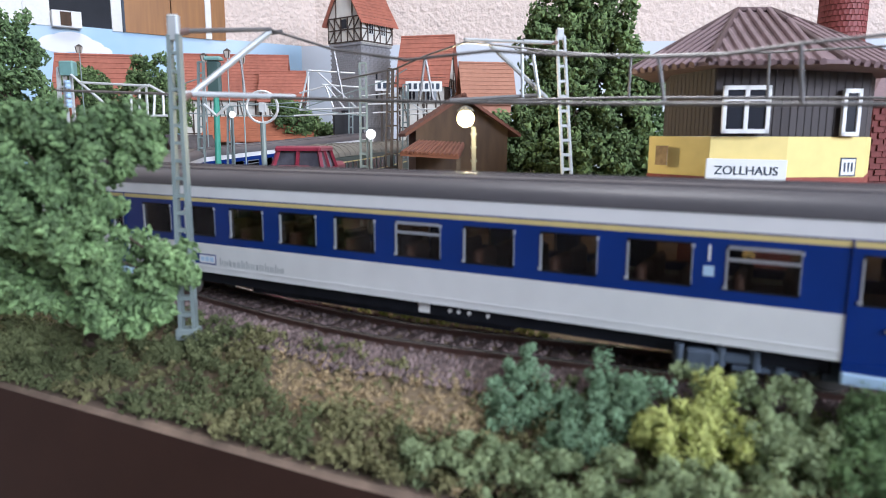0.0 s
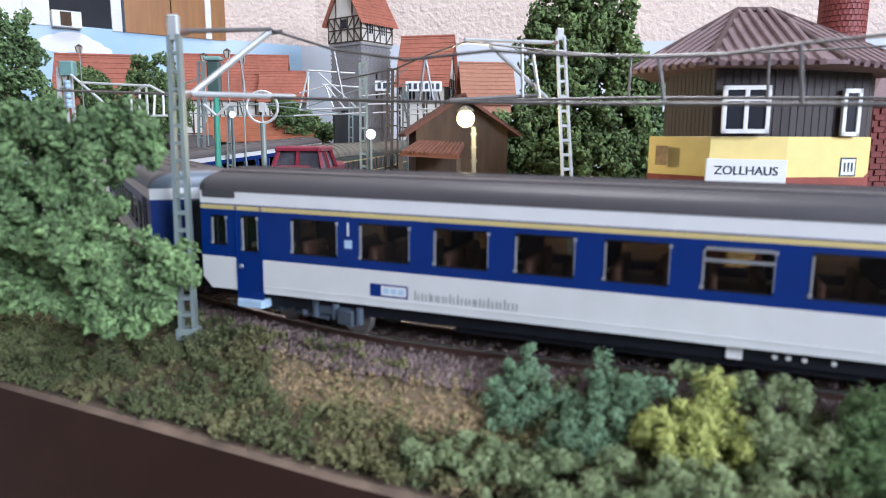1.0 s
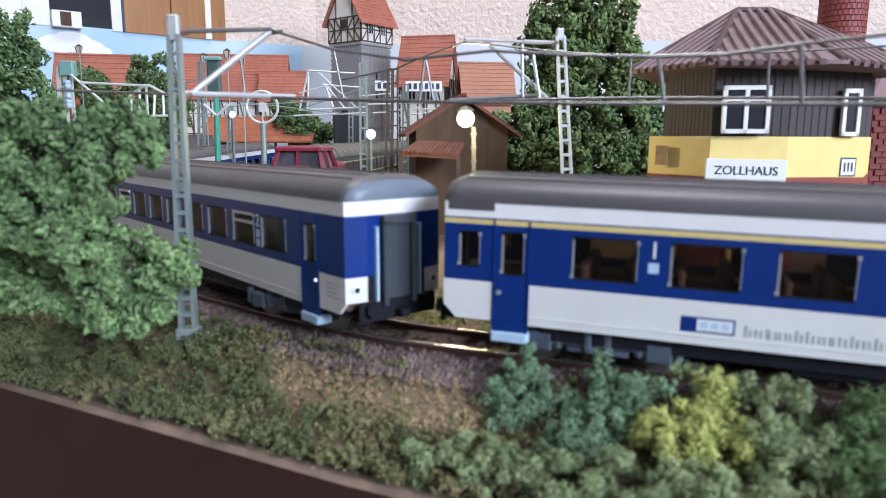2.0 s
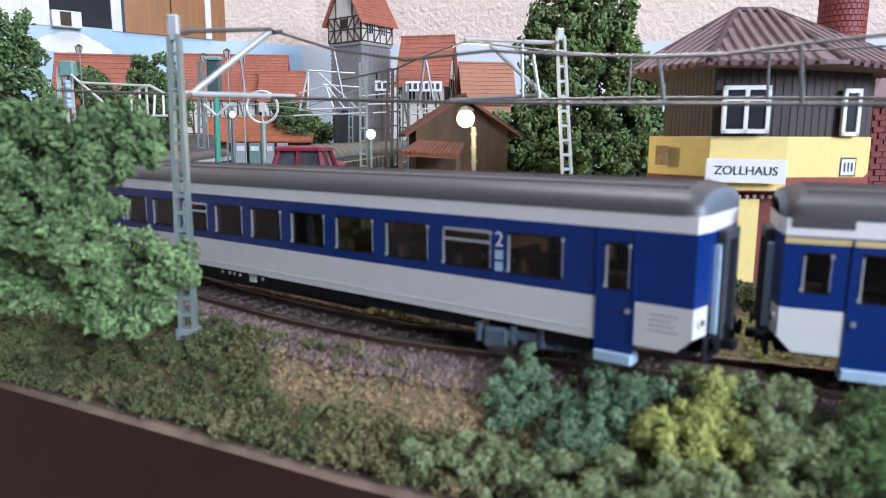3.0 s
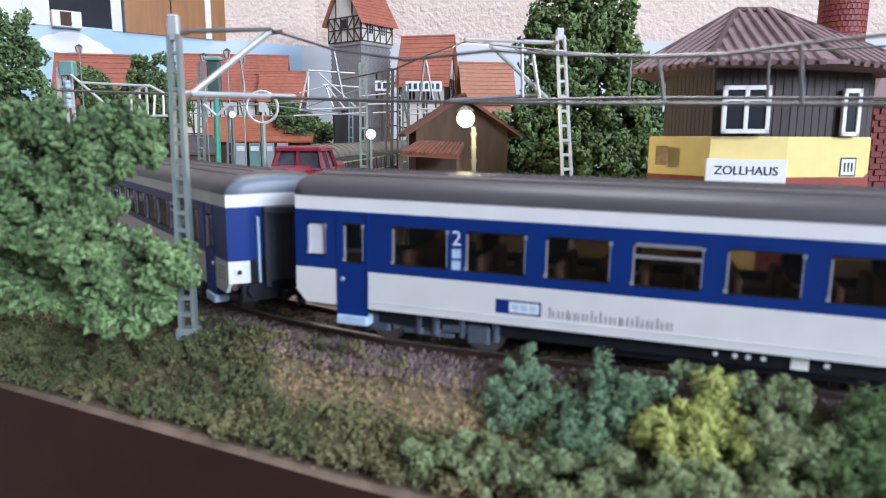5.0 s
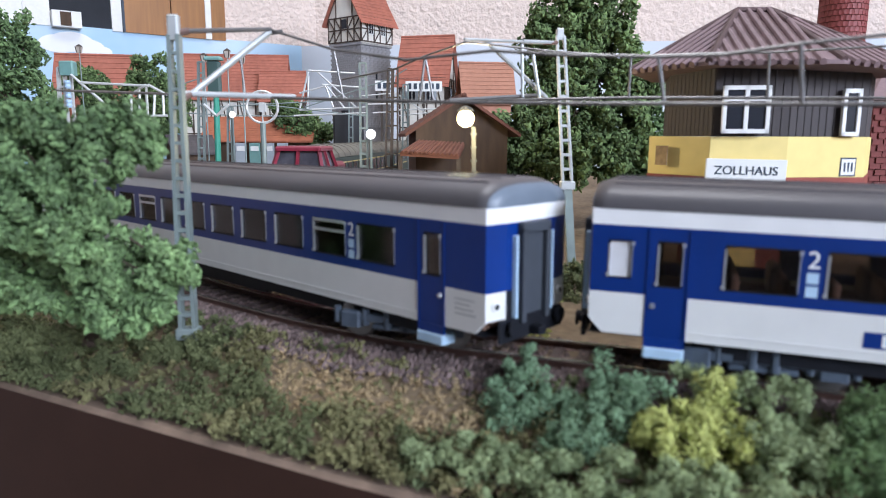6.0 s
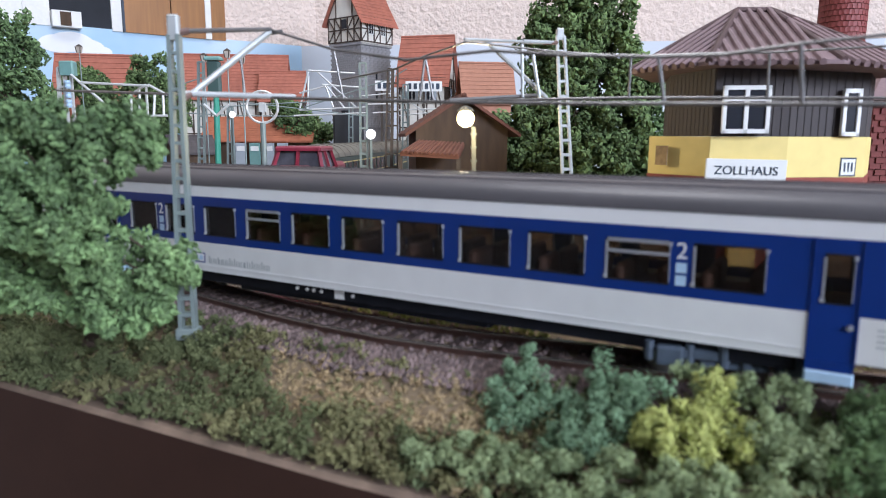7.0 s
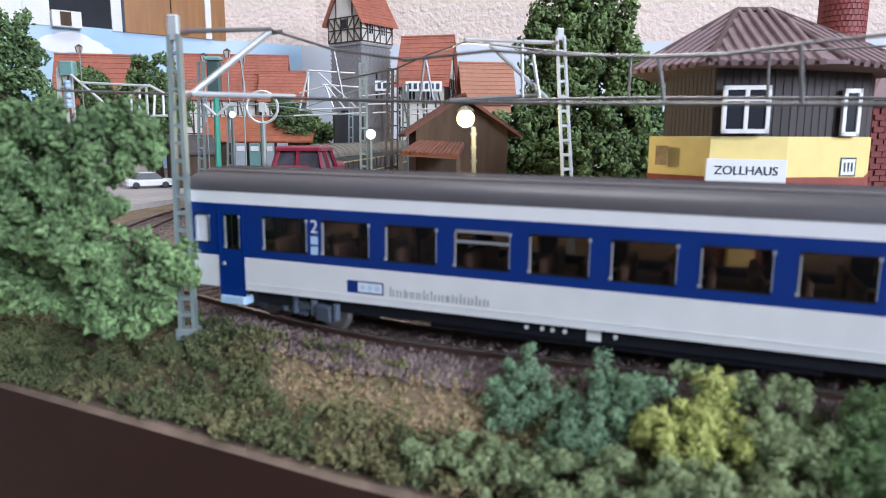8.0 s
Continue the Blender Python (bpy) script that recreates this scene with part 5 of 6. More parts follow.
for k in range(35):
    for i in range(7):
        u = -29 + i * 9.7 + (1.5 if k % 2 else -1.5)
        part("stone", stone, None, gt, at=tw @ mpose(u, -34.4, 74 + k * 3.7))
        part("stone", stone, None, gt, at=tw @ mpose(-34.4, u, 74 + k * 3.7, 0, 0, -90))
part("parapet", Shape().box(-37, 37, -37, 37, 202, 206.5, 0.8), M_STONE, gt, at=tw)
for z in (118, 150):
    part("slit_window", Shape().box(-2, 2, -35.6, -34, z, z + 11), M_DARKWINDOW, gt, at=tw)
gable_house("half_timbered_house", "white half-timbered house with a steep red roof on the tower", tx, ty, 207, 72, 74, 40, 62, TURN, M_INFILL, M_TILE_RED, 8, timber=6, windows=((-14, 13, 10, 16), (14, 13, 10, 16)))
gable_house("inn", "old inn with red tiled roof and timber gable", -24.1, 1060, -2, 70, 62, 146, 62, -14, M_INFILL, M_TILE_RED, 7, timber=6, windows=((-16, 112, 11, 16), (12, 112, 11, 16)))
ix = -24.1
for k, dx in enumerate((-24, -9, 4, 19)):
    sx = ix + dx * math.cos(radians(-14)) + 31.6 * math.sin(radians(-14))
    sy = 1060 + dx * math.sin(radians(-14)) - 32.6 * math.cos(radians(-14))
    sh_ = thing("shutter", "grey window shutter on the inn", "shutter", mpose(sx, sy, 109, 0, 0, -14), group="inn shutters")
    part("leaf", Shape().box(-2.4, 2.4, -.8, .8, 0, 17, .3), M_GREYDOOR, sh_)
gable_house("inn_wing", "low inn wing with a broad salmon tiled roof", 61.1, 1010, -2, 66, 50, 118, 46, 8, M_PINKWALL, M_TILE_SALMON, 7)
for px_, sgn in ((0, "white hanging inn sign with dark lettering"), (1, "small white guild sign with dark lettering")):
    sx, sy, sz, sw = (*(-28.3, 985, 128.5), 52) if px_ == 0 else (*(-88.6, 985, 129), 18)
    sb = thing("inn_sign", sgn, "sign")
    part("board", Shape().box(sx - sw / 2, sx + sw / 2, sy - 1, sy + 1, sz - 7, sz + 7, .4), M_PAINT_WHITE, sb)
    for k in range(int(sw / 8)):
        xx = sx - sw / 2 + 6 + k * 8
        part("letter_bar", Shape().box(xx - 2.4, xx + 2.4, sy - 1.6, sy, sz - 4, sz + 4), M_LETTER, sb)
    part("bracket", Shape().box(sx - 1, sx + 1, sy + 1, sy + 40, sz + 7, sz + 9), M_LETTER, sb)
    part("post", Shape().box(sx - 1.5, sx + 1.5, sy + 1.2, sy + 4, -4, sz - 7), M_WOODDARK, sb)
gable_house("far_house", "long house with a red tiled roof", -333.8, 1120, -2, 150, 80, 126, 60, 6, M_INFILL, M_TILE_RED, 8, timber=12)
gable_house("far_house", "small house with a red tiled roof before the sky board", -460.7, 930, -2, 92, 66, 98, 66, 12, M_INFILL, M_TILE_RED, 8)
gable_house("far_house", "red roofed house beside the long house", -252.5, 1090, -2, 60, 50, 120, 38, 5, M_INFILL, M_TILE_RED, 6, timber=6)
gable_house("station_shed", "wooden goods shed with an orange red roof", -240.6, 915, 2, 132, 48, 56, 22, -4, M_WOODWALL, M_TILE_ORANGE, 9)
for k in range(4):
    dr = thing("shed_door", "grey blue sliding shed door", "door", group="shed doors")
    part("leaf", Shape().box(-7, 7, -1, 1, 0, 46, .4), M_GREEN_BOX if k == 1 else M_GREYDOOR, dr, at=mpose(-259.1 + k * 18, 872 - k * 0.6, 3))
    part("label_plate", Shape().box(-5, 5, -1.6, 0, 36, 42), M_PAINT_WHITE, dr, at=mpose(-259.1 + k * 18, 872 - k * 0.6, 3))
gable_house("platform_hut", "small wooden platform hut with a grey roof", -282.8, 760, -2, 40, 36, 44, 14, 40, M_WOODWALL, M_PLANK, 6)
pf = thing("platform", "pale grey station platform", "platform", kind="structure")
part("slab", Shape().prism([(-172, 640), (-130, 640), (-90, 860), (-130, 880)], -4, 6), M_PLATFORM, pf)

rd = thing("station_road", "pale grey station forecourt beside the curve", "road", kind="structure")
part("slab", Shape().prism([(-420, 560), (-262, 545), (-235, 640), (-170, 790), (-240, 930), (-470, 820)], -6, 1.6), M_PLATFORM, rd)
def parked_car(x, y, ang, mat, label):
    c = thing("parked_car", label, "car", mpose(x, y, 1.6, 0, 0, ang), group="cars on the forecourt")
    part("body", Shape().box(-24, 24, -9.5, 9.5, 3, 10, 2), mat, c)
    part("cabin", Shape().prism([(-16, -8.5), (13, -8.5), (13, 8.5), (-16, 8.5)], 10, 16.5, top=[(-12, -7), (7, -7), (7, 7), (-12, 7)]), M_DARKWINDOW, c, "dark car windows")
    part("car_roof", Shape().box(-11, 6, -7, 7, 16.2, 17, .4), mat, c)
    for wx in (-15, 15):
        for wy in (-8.5, 8.5):
            part("wheel", Shape().lathe([(1.5, -1.5), (3.6, -1.3), (3.6, 1.3), (1.5, 1.5)], 14, axis="y"), M_BLACK, c, at=mpose(wx, wy, 3.6))


parked_car(-322, 740, 35, M_PAINT_WHITE, "pale model car before the hut")

# second track's red diesel and green coaches
def parked_loco():
    t = thing("diesel_locomotive", "dark red diesel locomotive with a glazed cab", "locomotive", mpose(-93.2, 455, 1, 0, 0, 84))
    part("frame", Shape().box(-70, 70, -16, 16, 9, 14, .6), M_BLACK, t)
    part("hood", Shape().box(-68, -16, -11.5, 11.5, 14, 39, 2.5), M_REDLOCO, t)
    part("hood", Shape().box(20, 68, -11.5, 11.5, 14, 39, 2.5), M_REDLOCO, t)
    part("cab", Shape().box(-16, 20, -17, 17, 14, 37, 1), M_REDLOCO, t)
    cb = [(-15, -16.5), (19, -16.5), (19, 16.5), (-15, 16.5)]
    ct = [(-11, -13.5), (15, -13.5), (15, 13.5), (-11, 13.5)]
    part("cab_glazing", Shape().prism([(x * .97, y * .97) for x, y in cb], 37, 48, top=[(x * .97, y * .97) for x, y in ct]), M_CABGLASS, t, "grey glazed cab windows")
    for (x0, y0), (x1, y1) in zip(cb, ct):
        part("pillar", Shape().bar((x0, y0, 36.5), (x1, y1, 48.5), 2.2, 2.2), M_REDLOCO, t)
    for a, b in zip(cb, cb[1:] + cb[:1]):
        m0 = Vector(((a[0] + b[0]) / 2, (a[1] + b[1]) / 2, 36.5))
        part("pillar", Shape().bar(m0, (m0.x * .8, m0.y * .82, 48.5), 2.0, 2.0), M_REDLOCO, t)
    part("cab_roof", Shape().box(-14, 18, -15.5, 15.5, 48, 51, 1.2), M_REDLOCO, t)
    for x in (-50, -22, 22, 50):
        part("wheelset", Shape().lathe([(5.5, -9), (6, -7), (1, -6), (1, 6), (6, 7), (5.5, 9)], 14, axis="y"), M_WHEEL, t, at=mpose(x, 0, 5.5))


def parked_coach(x, y, ang, label):
    t = thing("parked_coach", label, "train coach", mpose(x, y, 1, 0, 0, ang), group="parked green coaches")
    part("body", Shape().box(-125, 125, -16, 16, 10, 41, .5), M_COACHGREEN, t)
    sh = Shape()
    prof = [(-16.3, 41), (-15.6, 44), (-12, 48), (-6, 50.3), (0, 51), (6, 50.3), (12, 48), (15.6, 44), (16.3, 41)]
    sh.v = [(xx, y_, z) for xx in (-126, 126) for y_, z in prof]
    n = len(prof)
    sh.f = [(i, i + 1, n + i + 1, n + i) for i in range(n - 1)] + [tuple(range(n)), tuple(range(2 * n - 1, n - 1, -1))]
    sh.m = [0] * len(sh.f)
    part("roof", sh, M_GREYROOF, t, "weathered grey roof")
    for k in range(12):
        part("roof_seam", Shape().path([(-110 + k * 20, y_ * 1.01, z + .3) for y_, z in prof], .35, 5), M_GREYROOF, t)
    for k in range(10):
        for yy in (-16.2, 16.2):
            w = part("window", Shape().box(-101 + k * 21, -88 + k * 21, yy - .3, yy + .3, 25, 36), M_DARKWINDOW, t)
            part("window_frame", Shape().box(-102 + k * 21, -87 + k * 21, yy - .5, yy + .5, 36, 37), M_YELLOWLINE, w)
            part("window_frame", Shape().box(-102 + k * 21, -87 + k * 21, yy - .5, yy + .5, 24, 25), M_YELLOWLINE, w)
    for xx in (-90, 90):
        part("bogie", Shape().box(xx - 18, xx + 18, -11, 11, 0.5, 9, .8), M_BLACK, t)


def siding():
    """The straight yard track under the parked train."""
    t = thing("yard_track", "straight yard track under the parked train", "track", kind="structure")
    a, b = Vector((-133.4, 300, 0)), Vector((-52, 1080, 0))
    d = (b - a).normalized()
    n = Vector((-d.y, d.x, 0))
    for k in (-8.25, 8.25):
        part("rail", Shape().bar(a + n * k + Vector((0, 0, -0.2)), b + n * k + Vector((0, 0, -0.2)), 1.0, 2.2), M_RAIL, t)
    me = Shape().box(-1.5, 1.5, -15, 15, -3.4, -1.3, 0.25).mesh("sleeper", M_SLEEPER)
    for i in range(105):
        p = a + d * (i * 7.4)
        part("sleeper", me, None, t, at=mpose(p.x, p.y, 0, 0, 0, math.degrees(math.atan2(d.y, d.x))))


siding()
parked_loco()
parked_coach(-88, 648, 84.5, "bottle green old coach with a weathered grey roof")
parked_coach(-64, 905, 84.5, "second bottle green coach behind the first")


def steam_loco():
    t = thing("steam_locomotive", "black steam locomotive standing beyond the shed", "locomotive", mpose(-128.3, 905, 19, 0, 0, 100))
    part("boiler", Shape().lathe([(3, -60), (15, -58), (16, 40), (16, 60), (3, 62)], 16, axis="y"), M_BLACK, t, at=mpose(0, 0, 40, 0, 0, -90))
    part("cab", Shape().box(-85, -50, -18, 18, 12, 66, 1.5), M_BLACK, t)
    part("stack", Shape().lathe([(5, 54), (4, 70), (6, 74)], 12), M_BLACK, t, at=mpose(44, 0, 0))
    part("dome", Shape().lathe([(7, 50), (7, 60), (3, 64)], 12), M_BLACK, t)
    part("running_plate", Shape().box(-85, 65, -18, 18, 16, 22, .5), M_BLACK, t)
    part("number_plate", Shape().box(-8, 8, -19, -18, 34, 38), M_PAINT_WHITE, t)
    solid("embankment", Shape().prism([(-128.3 - 60, 800), (-128.3 + 60, 800), (-128.3 + 60, 1010), (-128.3 - 60, 1010)], -5, 18.6), M_STONE, "grey stone faced yard embankment", "embankment", "structure")
    for x in (-40, -10, 20, 48):
        part("wheelset", Shape().lathe([(8, -9), (9, -7), (1, -6), (1, 6), (9, 7), (8, 9)], 16, axis="y"), M_REDLOCO, t, at=mpose(x, 0, 9))


steam_loco()

# masts, signals and cross-spans of the yard
for a, b, w, n, lab in (((-200.6, 560, 26.3), (-195.6, 560, 116.9), 5.0, 14, "lattice mast in the station yard"),
                        ((-177.1, 560, 31.1), (-173.7, 560, 81.4), 4.5, 9, "short lattice lamp mast in the yard"),
                        ((-46.5, 400, 39.4), (-46.5, 400, 100.1), 4.4, 14, "lattice mast with a dark top in the yard"),
                        ((-233.9, 420, 61.8), (-231.2, 420, 98.8), 4.6, 9, "lattice mast carrying a teal box"),
                        ((-40, 700, 24.8), (-38.4, 700, 110), 6, 9, "grey lattice mast in the far yard"),
                        ((-109.6, 800, 19.6), (-107.4, 800, 104.3), 5, 9, "distant lattice mast beside the steam locomotive")):
    a = (a[0], a[1], -3)
    lattice_mast(lab, a, b, w, w * .8, n, M_MAST if "teal" not in lab else M_TUBEWHITE, name="yard_mast", group="yard masts")
for a, b, lab in (((-35.2, 420, 38.5), (-32.5, 420, 98.9), "dark wooden pole mast"), ((-30.9, 424, 38.3), (-29.4, 424, 99.3), "dark wooden pole mast")):
    wp = lattice_mast(lab, (a[0], a[1], -3), b, 4.0, 2.6, 12, M_WOODDARK, name="pole_mast", group="wooden pole masts")
tb = thing("switch_box", "teal transformer box on a lattice mast", "box")
part("case", Shape().box(-3.5, 5, -3, 3, -4, 4.5, .8), M_GREEN_BOX, tb, at=mpose(*(-226.8, 418, 98)))
for k in range(3):
    part("insulator", Shape().lathe([(1.4, -2.4), (1.9, -1.2), (1.4, 0), (1.9, 1.2), (1.4, 2.4)], 10), M_STEP, tb, at=mpose(-226.1, 416, 88.6 - 5.6 * k))
part("stem", Shape().box(-.8, .8, -.8, .8, -98, -4), M_TUBEWHITE, tb, at=mpose(*(-225.8, 420, 98.2)))
gs = thing("signal_post", "green signal post with a dark head", "signal")
gp = (-143.3, 430, 41.1)
part("post", Shape().tube((gp[0], gp[1], -4), (-141.5, 430, 89.9), 1.9, 1.8, 10), M_GREEN, gs)
part("head", Shape().box(-4, 4, -2.4, 2.4, -9.5, 9, 1.0), M_SIGNALHEAD, gs, at=mpose(*(-141.6, 428, 94.9)))
part("hood", Shape().box(-5.5, 5.5, -3.5, 3, 8.8, 11, 1), M_GREEN_BOX, gs, at=mpose(*(-141.6, 428, 95.5)))
for k in (-1, 1):
    part("arm", Shape().tube((-141.4, 428, 70.9), (-141.1 + 7.8 * k, 428, 77.8), .9, n=6), M_TUBEWHITE, gs)
# ring sign
rs = thing("ring_sign", "white ring sign on a pale grey post", "sign")
rc = Vector((-118.5, 450, 77.1))
ring = [rc + Vector((10.2 * math.cos(a), 0, 10.2 * math.sin(a))) for a in np.linspace(0, 2 * math.pi, 25)]
part("ring", Shape().path(ring, .9, 6), M_TUBEWHITE, rs)
part("post", Shape().tube((rc.x, rc.y, -4), rc + Vector((0, 0, -10)), 1.9, n=10), M_MAST, rs)
part("emblem", Shape().box(-2.6, 2.6, -.6, .6, -3, 3, .5), M_TUBEWHITE, rs, at=mpose(rc.x, rc.y, rc.z))
part("hub", Shape().bar(rc + Vector((0, 0, -10)), rc + Vector((0, 0, -2)), .8, .8), M_TUBEWHITE, rs)


def span(label, pairs, r=.9, mat=None):
    s = thing("cross_span", label, "catenary", group="yard cross-spans")
    for a, b in pairs:
        part("tube", Shape().tube(a, b, r, n=6), mat or M_TUBEWHITE, s)


span("white tin cantilever arms above the yard", [((-136.8, 700, 123.5), (-89.6, 700, 120.9)), ((-127.1, 700, 121.9), (-89, 700, 87.4)), ((-136.8, 700, 121.8), (-146.5, 700, 84.4)), ((-146.5, 700, 84.4), (-77.5, 700, 87.5)), ((-152.5, 700, 78.7), (-77.6, 700, 81.8)), ((-119.5, 700, 109.7), (-100.5, 700, 86.2)), ((-136.4, 700, 117.9), (-138.5, 700, 84.4)), ((-146, 700, 101.2), (-114.3, 700, 109.7)), ((-120, 700, 109.7), (-112, 700, 87.3)), ((-122.9, 700, 109.7), (-83, 700, 107))], 1.0)
span("pale lattice arms beside the wooden poles", [((-48.7, 700, 101.6), (-19, 700, 83.2)), ((-48.8, 700, 84.8), (8.6, 700, 86.7)), ((-46, 700, 79.1), (-17.2, 700, 82.1)), ((-83.1, 700, 98.7), (-48.7, 700, 101.6)), ((-77.5, 700, 90.3), (20, 700, 93.5)), ((-71.9, 700, 81.9), (-48.9, 700, 83.1)), ((-48.7, 700, 101.6), (-54.6, 700, 81.9))], .8)
span("tin droppers hanging beside the far tree", [((-223.1, 415, 94.4), (-196.2, 415, 70.3)), ((-218.4, 415, 89.8), (-177.2, 415, 88)), ((-190, 420, 84), (-191, 420, 69.5)), ((-184.9, 420, 87.3), (-185.6, 420, 68.8)), ((-180.7, 420, 89), (-180.7, 420, 68.8)), ((-175.6, 420, 84), (-177.1, 420, 70.5)), ((-170.7, 420, 84), (-170.9, 420, 70.6)), ((-190.1, 420, 83), (-180.7, 420, 89)), ((-179.3, 420, 89), (-168.1, 420, 83)), ((-193.4, 420, 70.1), (-168.9, 420, 70.6))], .8)
span("dark thin wires over the yard", [((-227.8, 600, 102), (-205.4, 600, 109.2)), ((-124.6, 620, 84), (-48.1, 620, 109)), ((-48.1, 620, 109), (-32.9, 620, 117.9)), ((-206, 620, 83.7), (-73.6, 620, 91.7)), ((-191.1, 620, 76.3), (-135.1, 620, 76)), ((-236.9, 620, 78.6), (-186, 620, 76.3)), ((-191.4, 640, 89.7), (-76.3, 640, 77.3))], .55, M_MAST)
for nm, p, r in (("white lit globe lamp on the yard mast", (-42.1, 396, 59.8), 2.9), ("small white globe lamp", (-170.9, 556, 75.4), 2.6)):
    gl = thing("globe_lamp", nm, "lamp", group="globe lamps")
    part("globe", Shape().lathe([(r * .2, -r), (r * .6, -r * .8), (r * .88, -r * .47), (r, 0), (r * .88, r * .47), (r * .6, r * .8), (r * .2, r)], 18), M_GLOWWHITE, gl, at=mpose(*p), smooth=True)
    part("post", Shape().tube((p[0], p[1] + .5, -4), (p[0], p[1] + .5, p[2] - r * .9), .8, n=6), M_MAST, gl)

def street_lantern(label, x, y, z):
    """An old-style lantern: tapered glass box under a dark cap, on a slim post; z is the glass's middle."""
    t = thing("street_lantern", label, "street lamp", group="old lanterns of the station yard")
    k = 0.62
    part("post", Shape().tube((x, y, -4), (x, y, z - 3), .8, .5, 8), M_MAST, t)
    lo, hi = [[(x + i * r * k, y + j * r * k) for i, j in ((-1, -1), (1, -1), (1, 1), (-1, 1))] for r in (2.4, 3.8)]
    part("glass", Shape().prism(lo, z - 5 * k, z + 4 * k, top=hi), M_LANTERN, t, "pale lantern glass")
    part("cap", Shape().lathe([(r * k, h * k) for r, h in ((4.8, 4), (4.2, 5.2), (1.6, 7), (.7, 7.6))], 12, (x, y, z)), M_WOODDARK, t)
    for p, q in zip(lo[:2], hi[:2]):
        part("glazing_bar", Shape().bar((p[0], p[1] - .2, z - 5 * k), (q[0], q[1] - .2, z + 4 * k), .6, .6), M_WOODDARK, t)


M_LANTERN = material("lantern_glass", (0.5, 0.44, 0.38), 0.3, scale=120, spread=0.25)
street_lantern("dark capped lantern before the far red roof", -334.4, 640, 135.8)
street_lantern("dark capped lantern beside the green signal", -206.6, 600, 123.9)
street_lantern("one of two lanterns before the long red roof", -186.4, 600, 127.7)
street_lantern("one of two lanterns before the long red roof", -171.1, 590, 122.0)

# ================= backdrop, furniture on the wall =================
def wall_point(k, z, off):
    """Along the west wall from its corner, off in front of it."""
    a, b = Vector((*CORNER, 0)), Vector((-2300, -50, 0))
    d = (b - a).normalized()
    n = Vector((-d.y, d.x, 0))
    n = n if n.dot(Vector((0, 0, 0)) - a) > 0 else -n
    p = a + d * k + n * off
    return p.x, p.y, z


def sky_board():
    t = thing("sky_backdrop", "printed pale blue sky strip with a white cloud", "backdrop", kind="structure")
    pts = [wall_point(960, 0, 12)[:2], wall_point(40, 0, 12)[:2], (-215, 1436), (1000, 1271)]
    for k, ((x0, y0), (x1, y1)) in enumerate(zip(pts, pts[1:])):
        d = Vector((x1 - x0, y1 - y0, 0)).normalized()
        n = Vector((-d.y, d.x, 0)) * 4
        part("strip", Shape().prism([(x0, y0), (x1, y1), (x1 + n.x, y1 + n.y), (x0 + n.x, y0 + n.y)], -4, 241), M_SKYBOARD if k == 0 else M_SKYPALE, t)
    for i, (u, z, r) in enumerate(((484.7, 210, 15), (464.3, 214, 17), (441.6, 207, 14), (422, 201, 10))):
        cx, cy, _ = wall_point(u, 0, 13 + 0.4 * i)
        ex, ey, _ = wall_point(u + 10, 0, 13 + 0.4 * i)
        du = Vector((ex - cx, ey - cy, 0)).normalized()
        cl = Shape()
        cl.face([Vector((cx, cy, z)) + du * (r * 2.0 * math.cos(a)) + Vector((0, 0, r * math.sin(a))) for a in np.linspace(0, 2 * math.pi, 29)[:-1]])
        part("printed_cloud", cl, M_CLOUD, t, "flat printed white cloud")


M_SKYPALE = material("printed_haze", (0.6, 0.65, 0.72), 0.8, scale=5, spread=0.1)
M_CLOUD = material("printed_cloud", (0.82, 0.83, 0.84), 0.8, scale=20, spread=0.06)
sky_board()
# dark window with white frame, brown cupboard
M_NIGHTPANE = material("dark_matt_pane", (0.018, 0.02, 0.026), 0.55, scale=20, spread=0.4, spec=0.15)
M_CUPBOARD = material("brown_veneer", (0.3, 0.13, 0.03), 0.5, scale=40, spread=0.25, stretch=(4, 4, 0.3))


def along(name, label, cat, k0, k1, z0, z1, off, mat, thick=14, parent=None):
    x0, y0, _ = wall_point(k0, 0, off)
    x1, y1, _ = wall_point(k1, 0, off)
    xa, ya, _ = wall_point(k0, 0, off - thick)
    xb, yb, _ = wall_point(k1, 0, off - thick)
    sh = Shape().prism([(xa, ya), (xb, yb), (x1, y1), (x0, y0)], z0, z1)
    if parent is not None:
        return part(name, sh, mat, parent, label)
    return solid(name, sh, mat, label, cat)


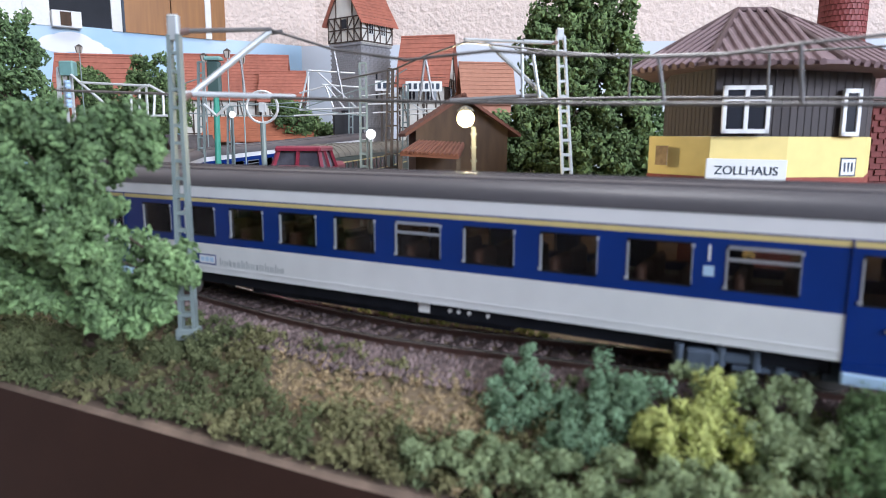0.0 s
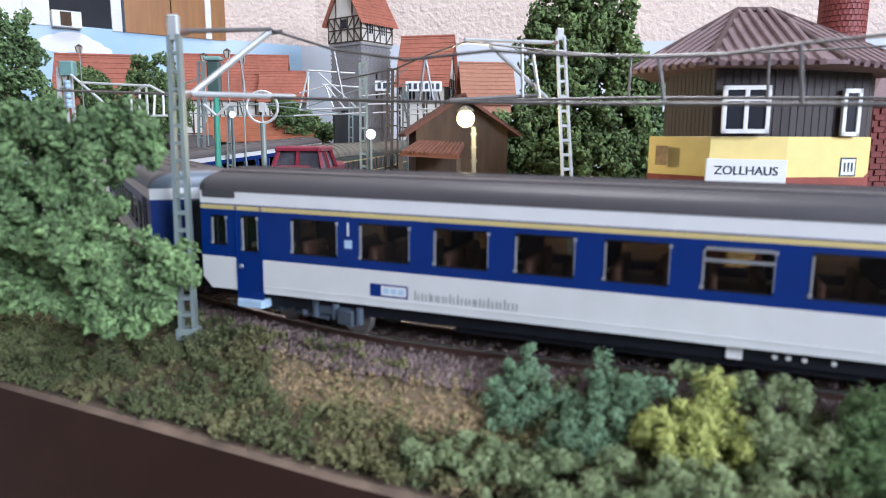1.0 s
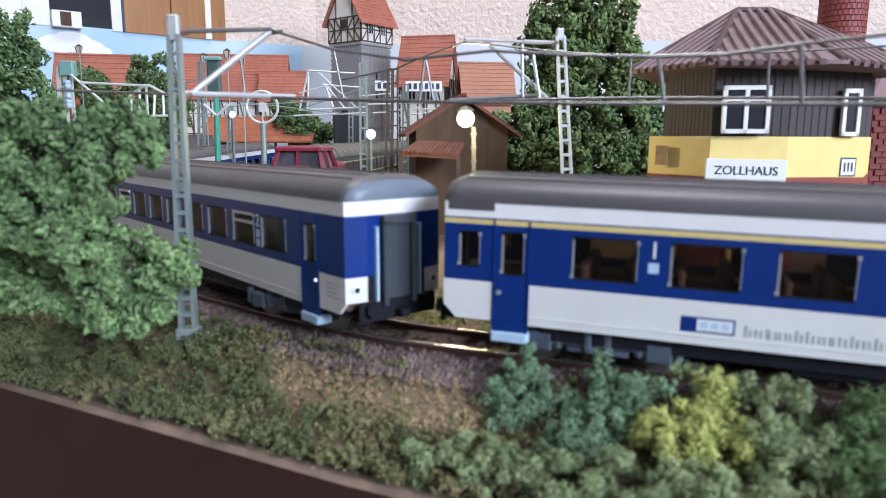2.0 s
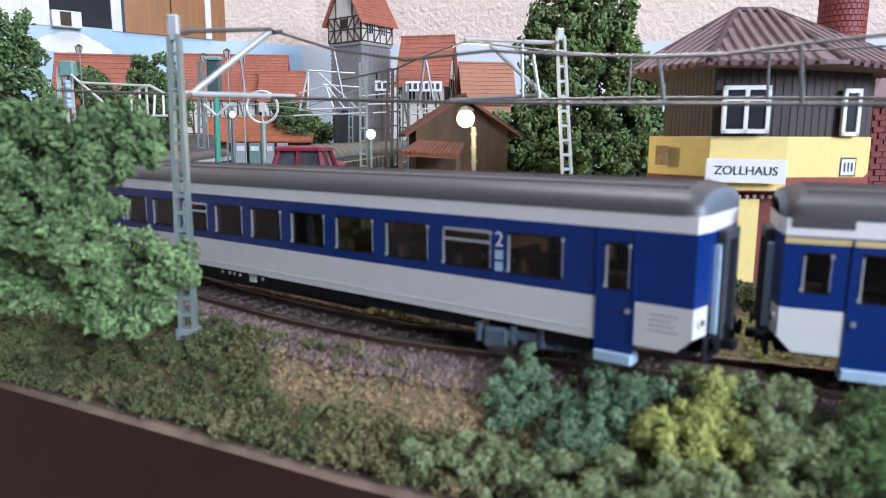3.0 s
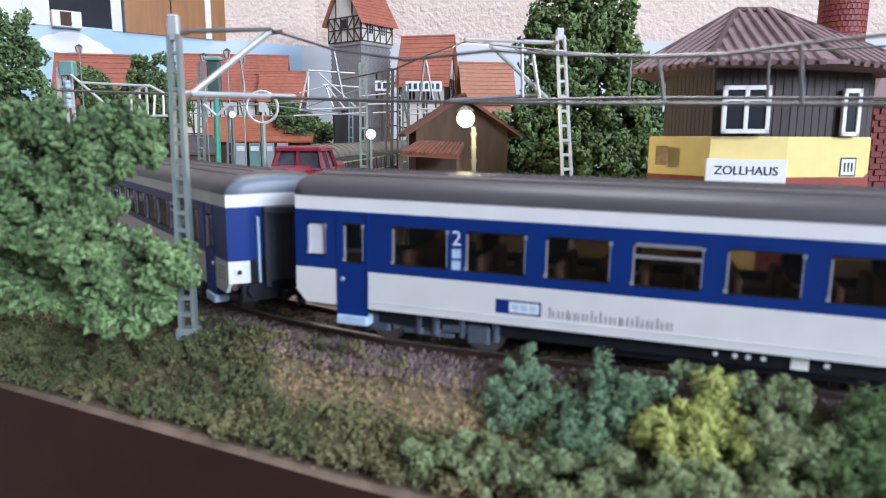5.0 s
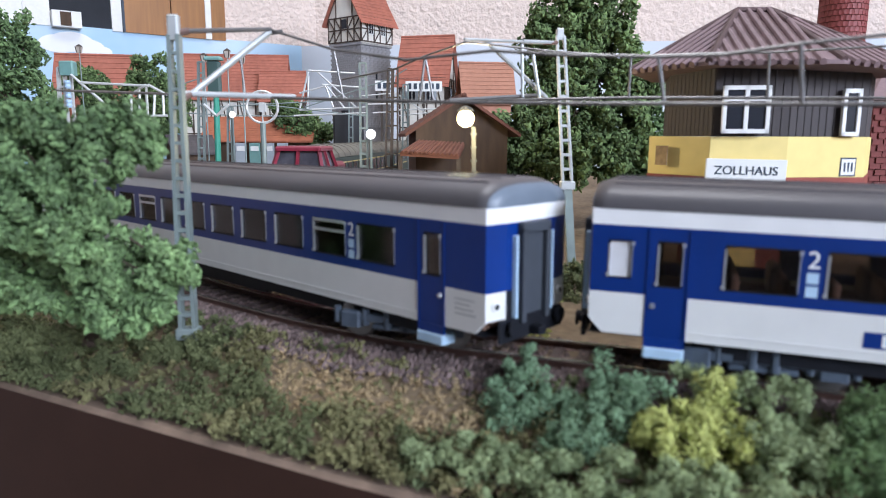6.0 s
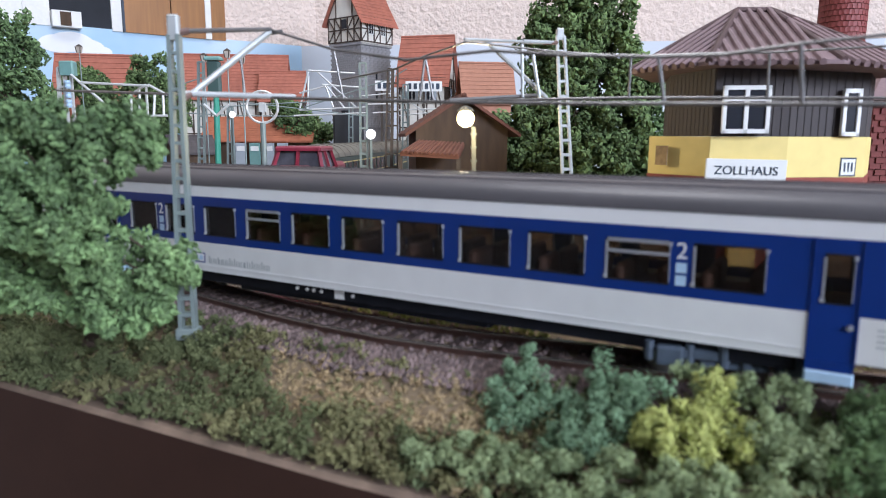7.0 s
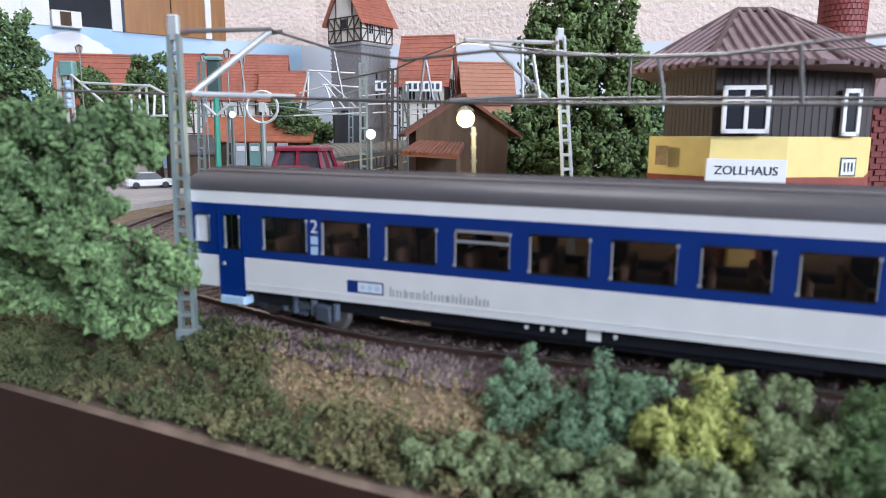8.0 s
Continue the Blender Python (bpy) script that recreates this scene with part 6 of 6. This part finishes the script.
window_1 = thing("window_1", "dark window in a white frame above the layout", "window", kind="structure")
along("pane", "", "", 399.3, 494, 238, 700, 8, M_NIGHTPANE, 8, window_1)
along("window_frame", "", "", 382.6, 399.3, 238, 700, 14, M_PAINT_WHITE, 14, window_1)
along("window_frame", "", "", 494, 532.6, 238, 700, 14, M_PAINT_WHITE, 14, window_1)
along("window_frame", "", "", 532.6, 609.9, 238, 700, 10, M_PAINT_WHITE, 10, window_1)
cup = thing("cupboard", "brown veneered cupboard with pale edge strips", "cupboard")
along("door", "", "", 237.6, 297.9, 238, 900, 16, M_CUPBOARD, 16, cup)
along("door", "", "", 299.9, 378.8, 238, 900, 16, M_CUPBOARD, 16, cup)
along("side", "", "", 198.4, 226.8, 238, 900, 14, M_CUPBOARD, 14, cup)
along("edge_strip", "", "", 226.8, 237.6, 238, 900, 19, M_PAINT_WHITE, 19, cup)
along("edge_strip", "", "", 378.8, 382.6, 238, 900, 19, M_LETTER, 19, cup)
bxs = thing("carton", "small white carton with brown label on the ledge", "box")
along("case", "", "", 449.5, 493.2, 236, 262, 30, M_PAINT_WHITE, 24, bxs)
along("label", "", "", 465.1, 481.4, 238, 260, 32, M_WOODWALL, 2, bxs)


# ================= what moves =================
def motions():
    for i, (co, bogies, wheels) in enumerate(TRAIN):
        rows, brows = [], ([], [])
        for k in range(81):
            t = k * 0.1
            s = train_place(t, i)
            xa, ya, za, ha = on_line(s - PIVOT)
            xb, yb, zb, hb = on_line(s + PIVOT)
            th = math.atan2(yb - ya, xb - xa)
            tilt = math.degrees(math.atan2(zb - za, 2 * PIVOT))
            rows.append((t, mpose((xa + xb) / 2, (ya + yb) / 2, (za + zb) / 2 + RAIL, 0, -tilt, math.degrees(th))))
            for j, (h, x) in enumerate(((ha, -PIVOT), (hb, PIVOT))):
                turn = (math.degrees(h - th) + 180) % 360 - 180
                brows[j].append((t, mpose(x, 0, 0, 0, 0, turn)))
        walk(co, rows)
        for bo, r in zip(bogies, brows):
            walk(bo, r)
        for j, w in enumerate(wheels):
            x = -14.4 if j % 2 == 0 else 14.4
            spin = []
            for k in range(121):
                t = k / 15.0
                a = math.degrees(train_place(t, i) / 5.6) % 360
                spin.append((t, mpose(x, 0, 5.6, 0, a, 0)))
            walk(w, spin)


motions()
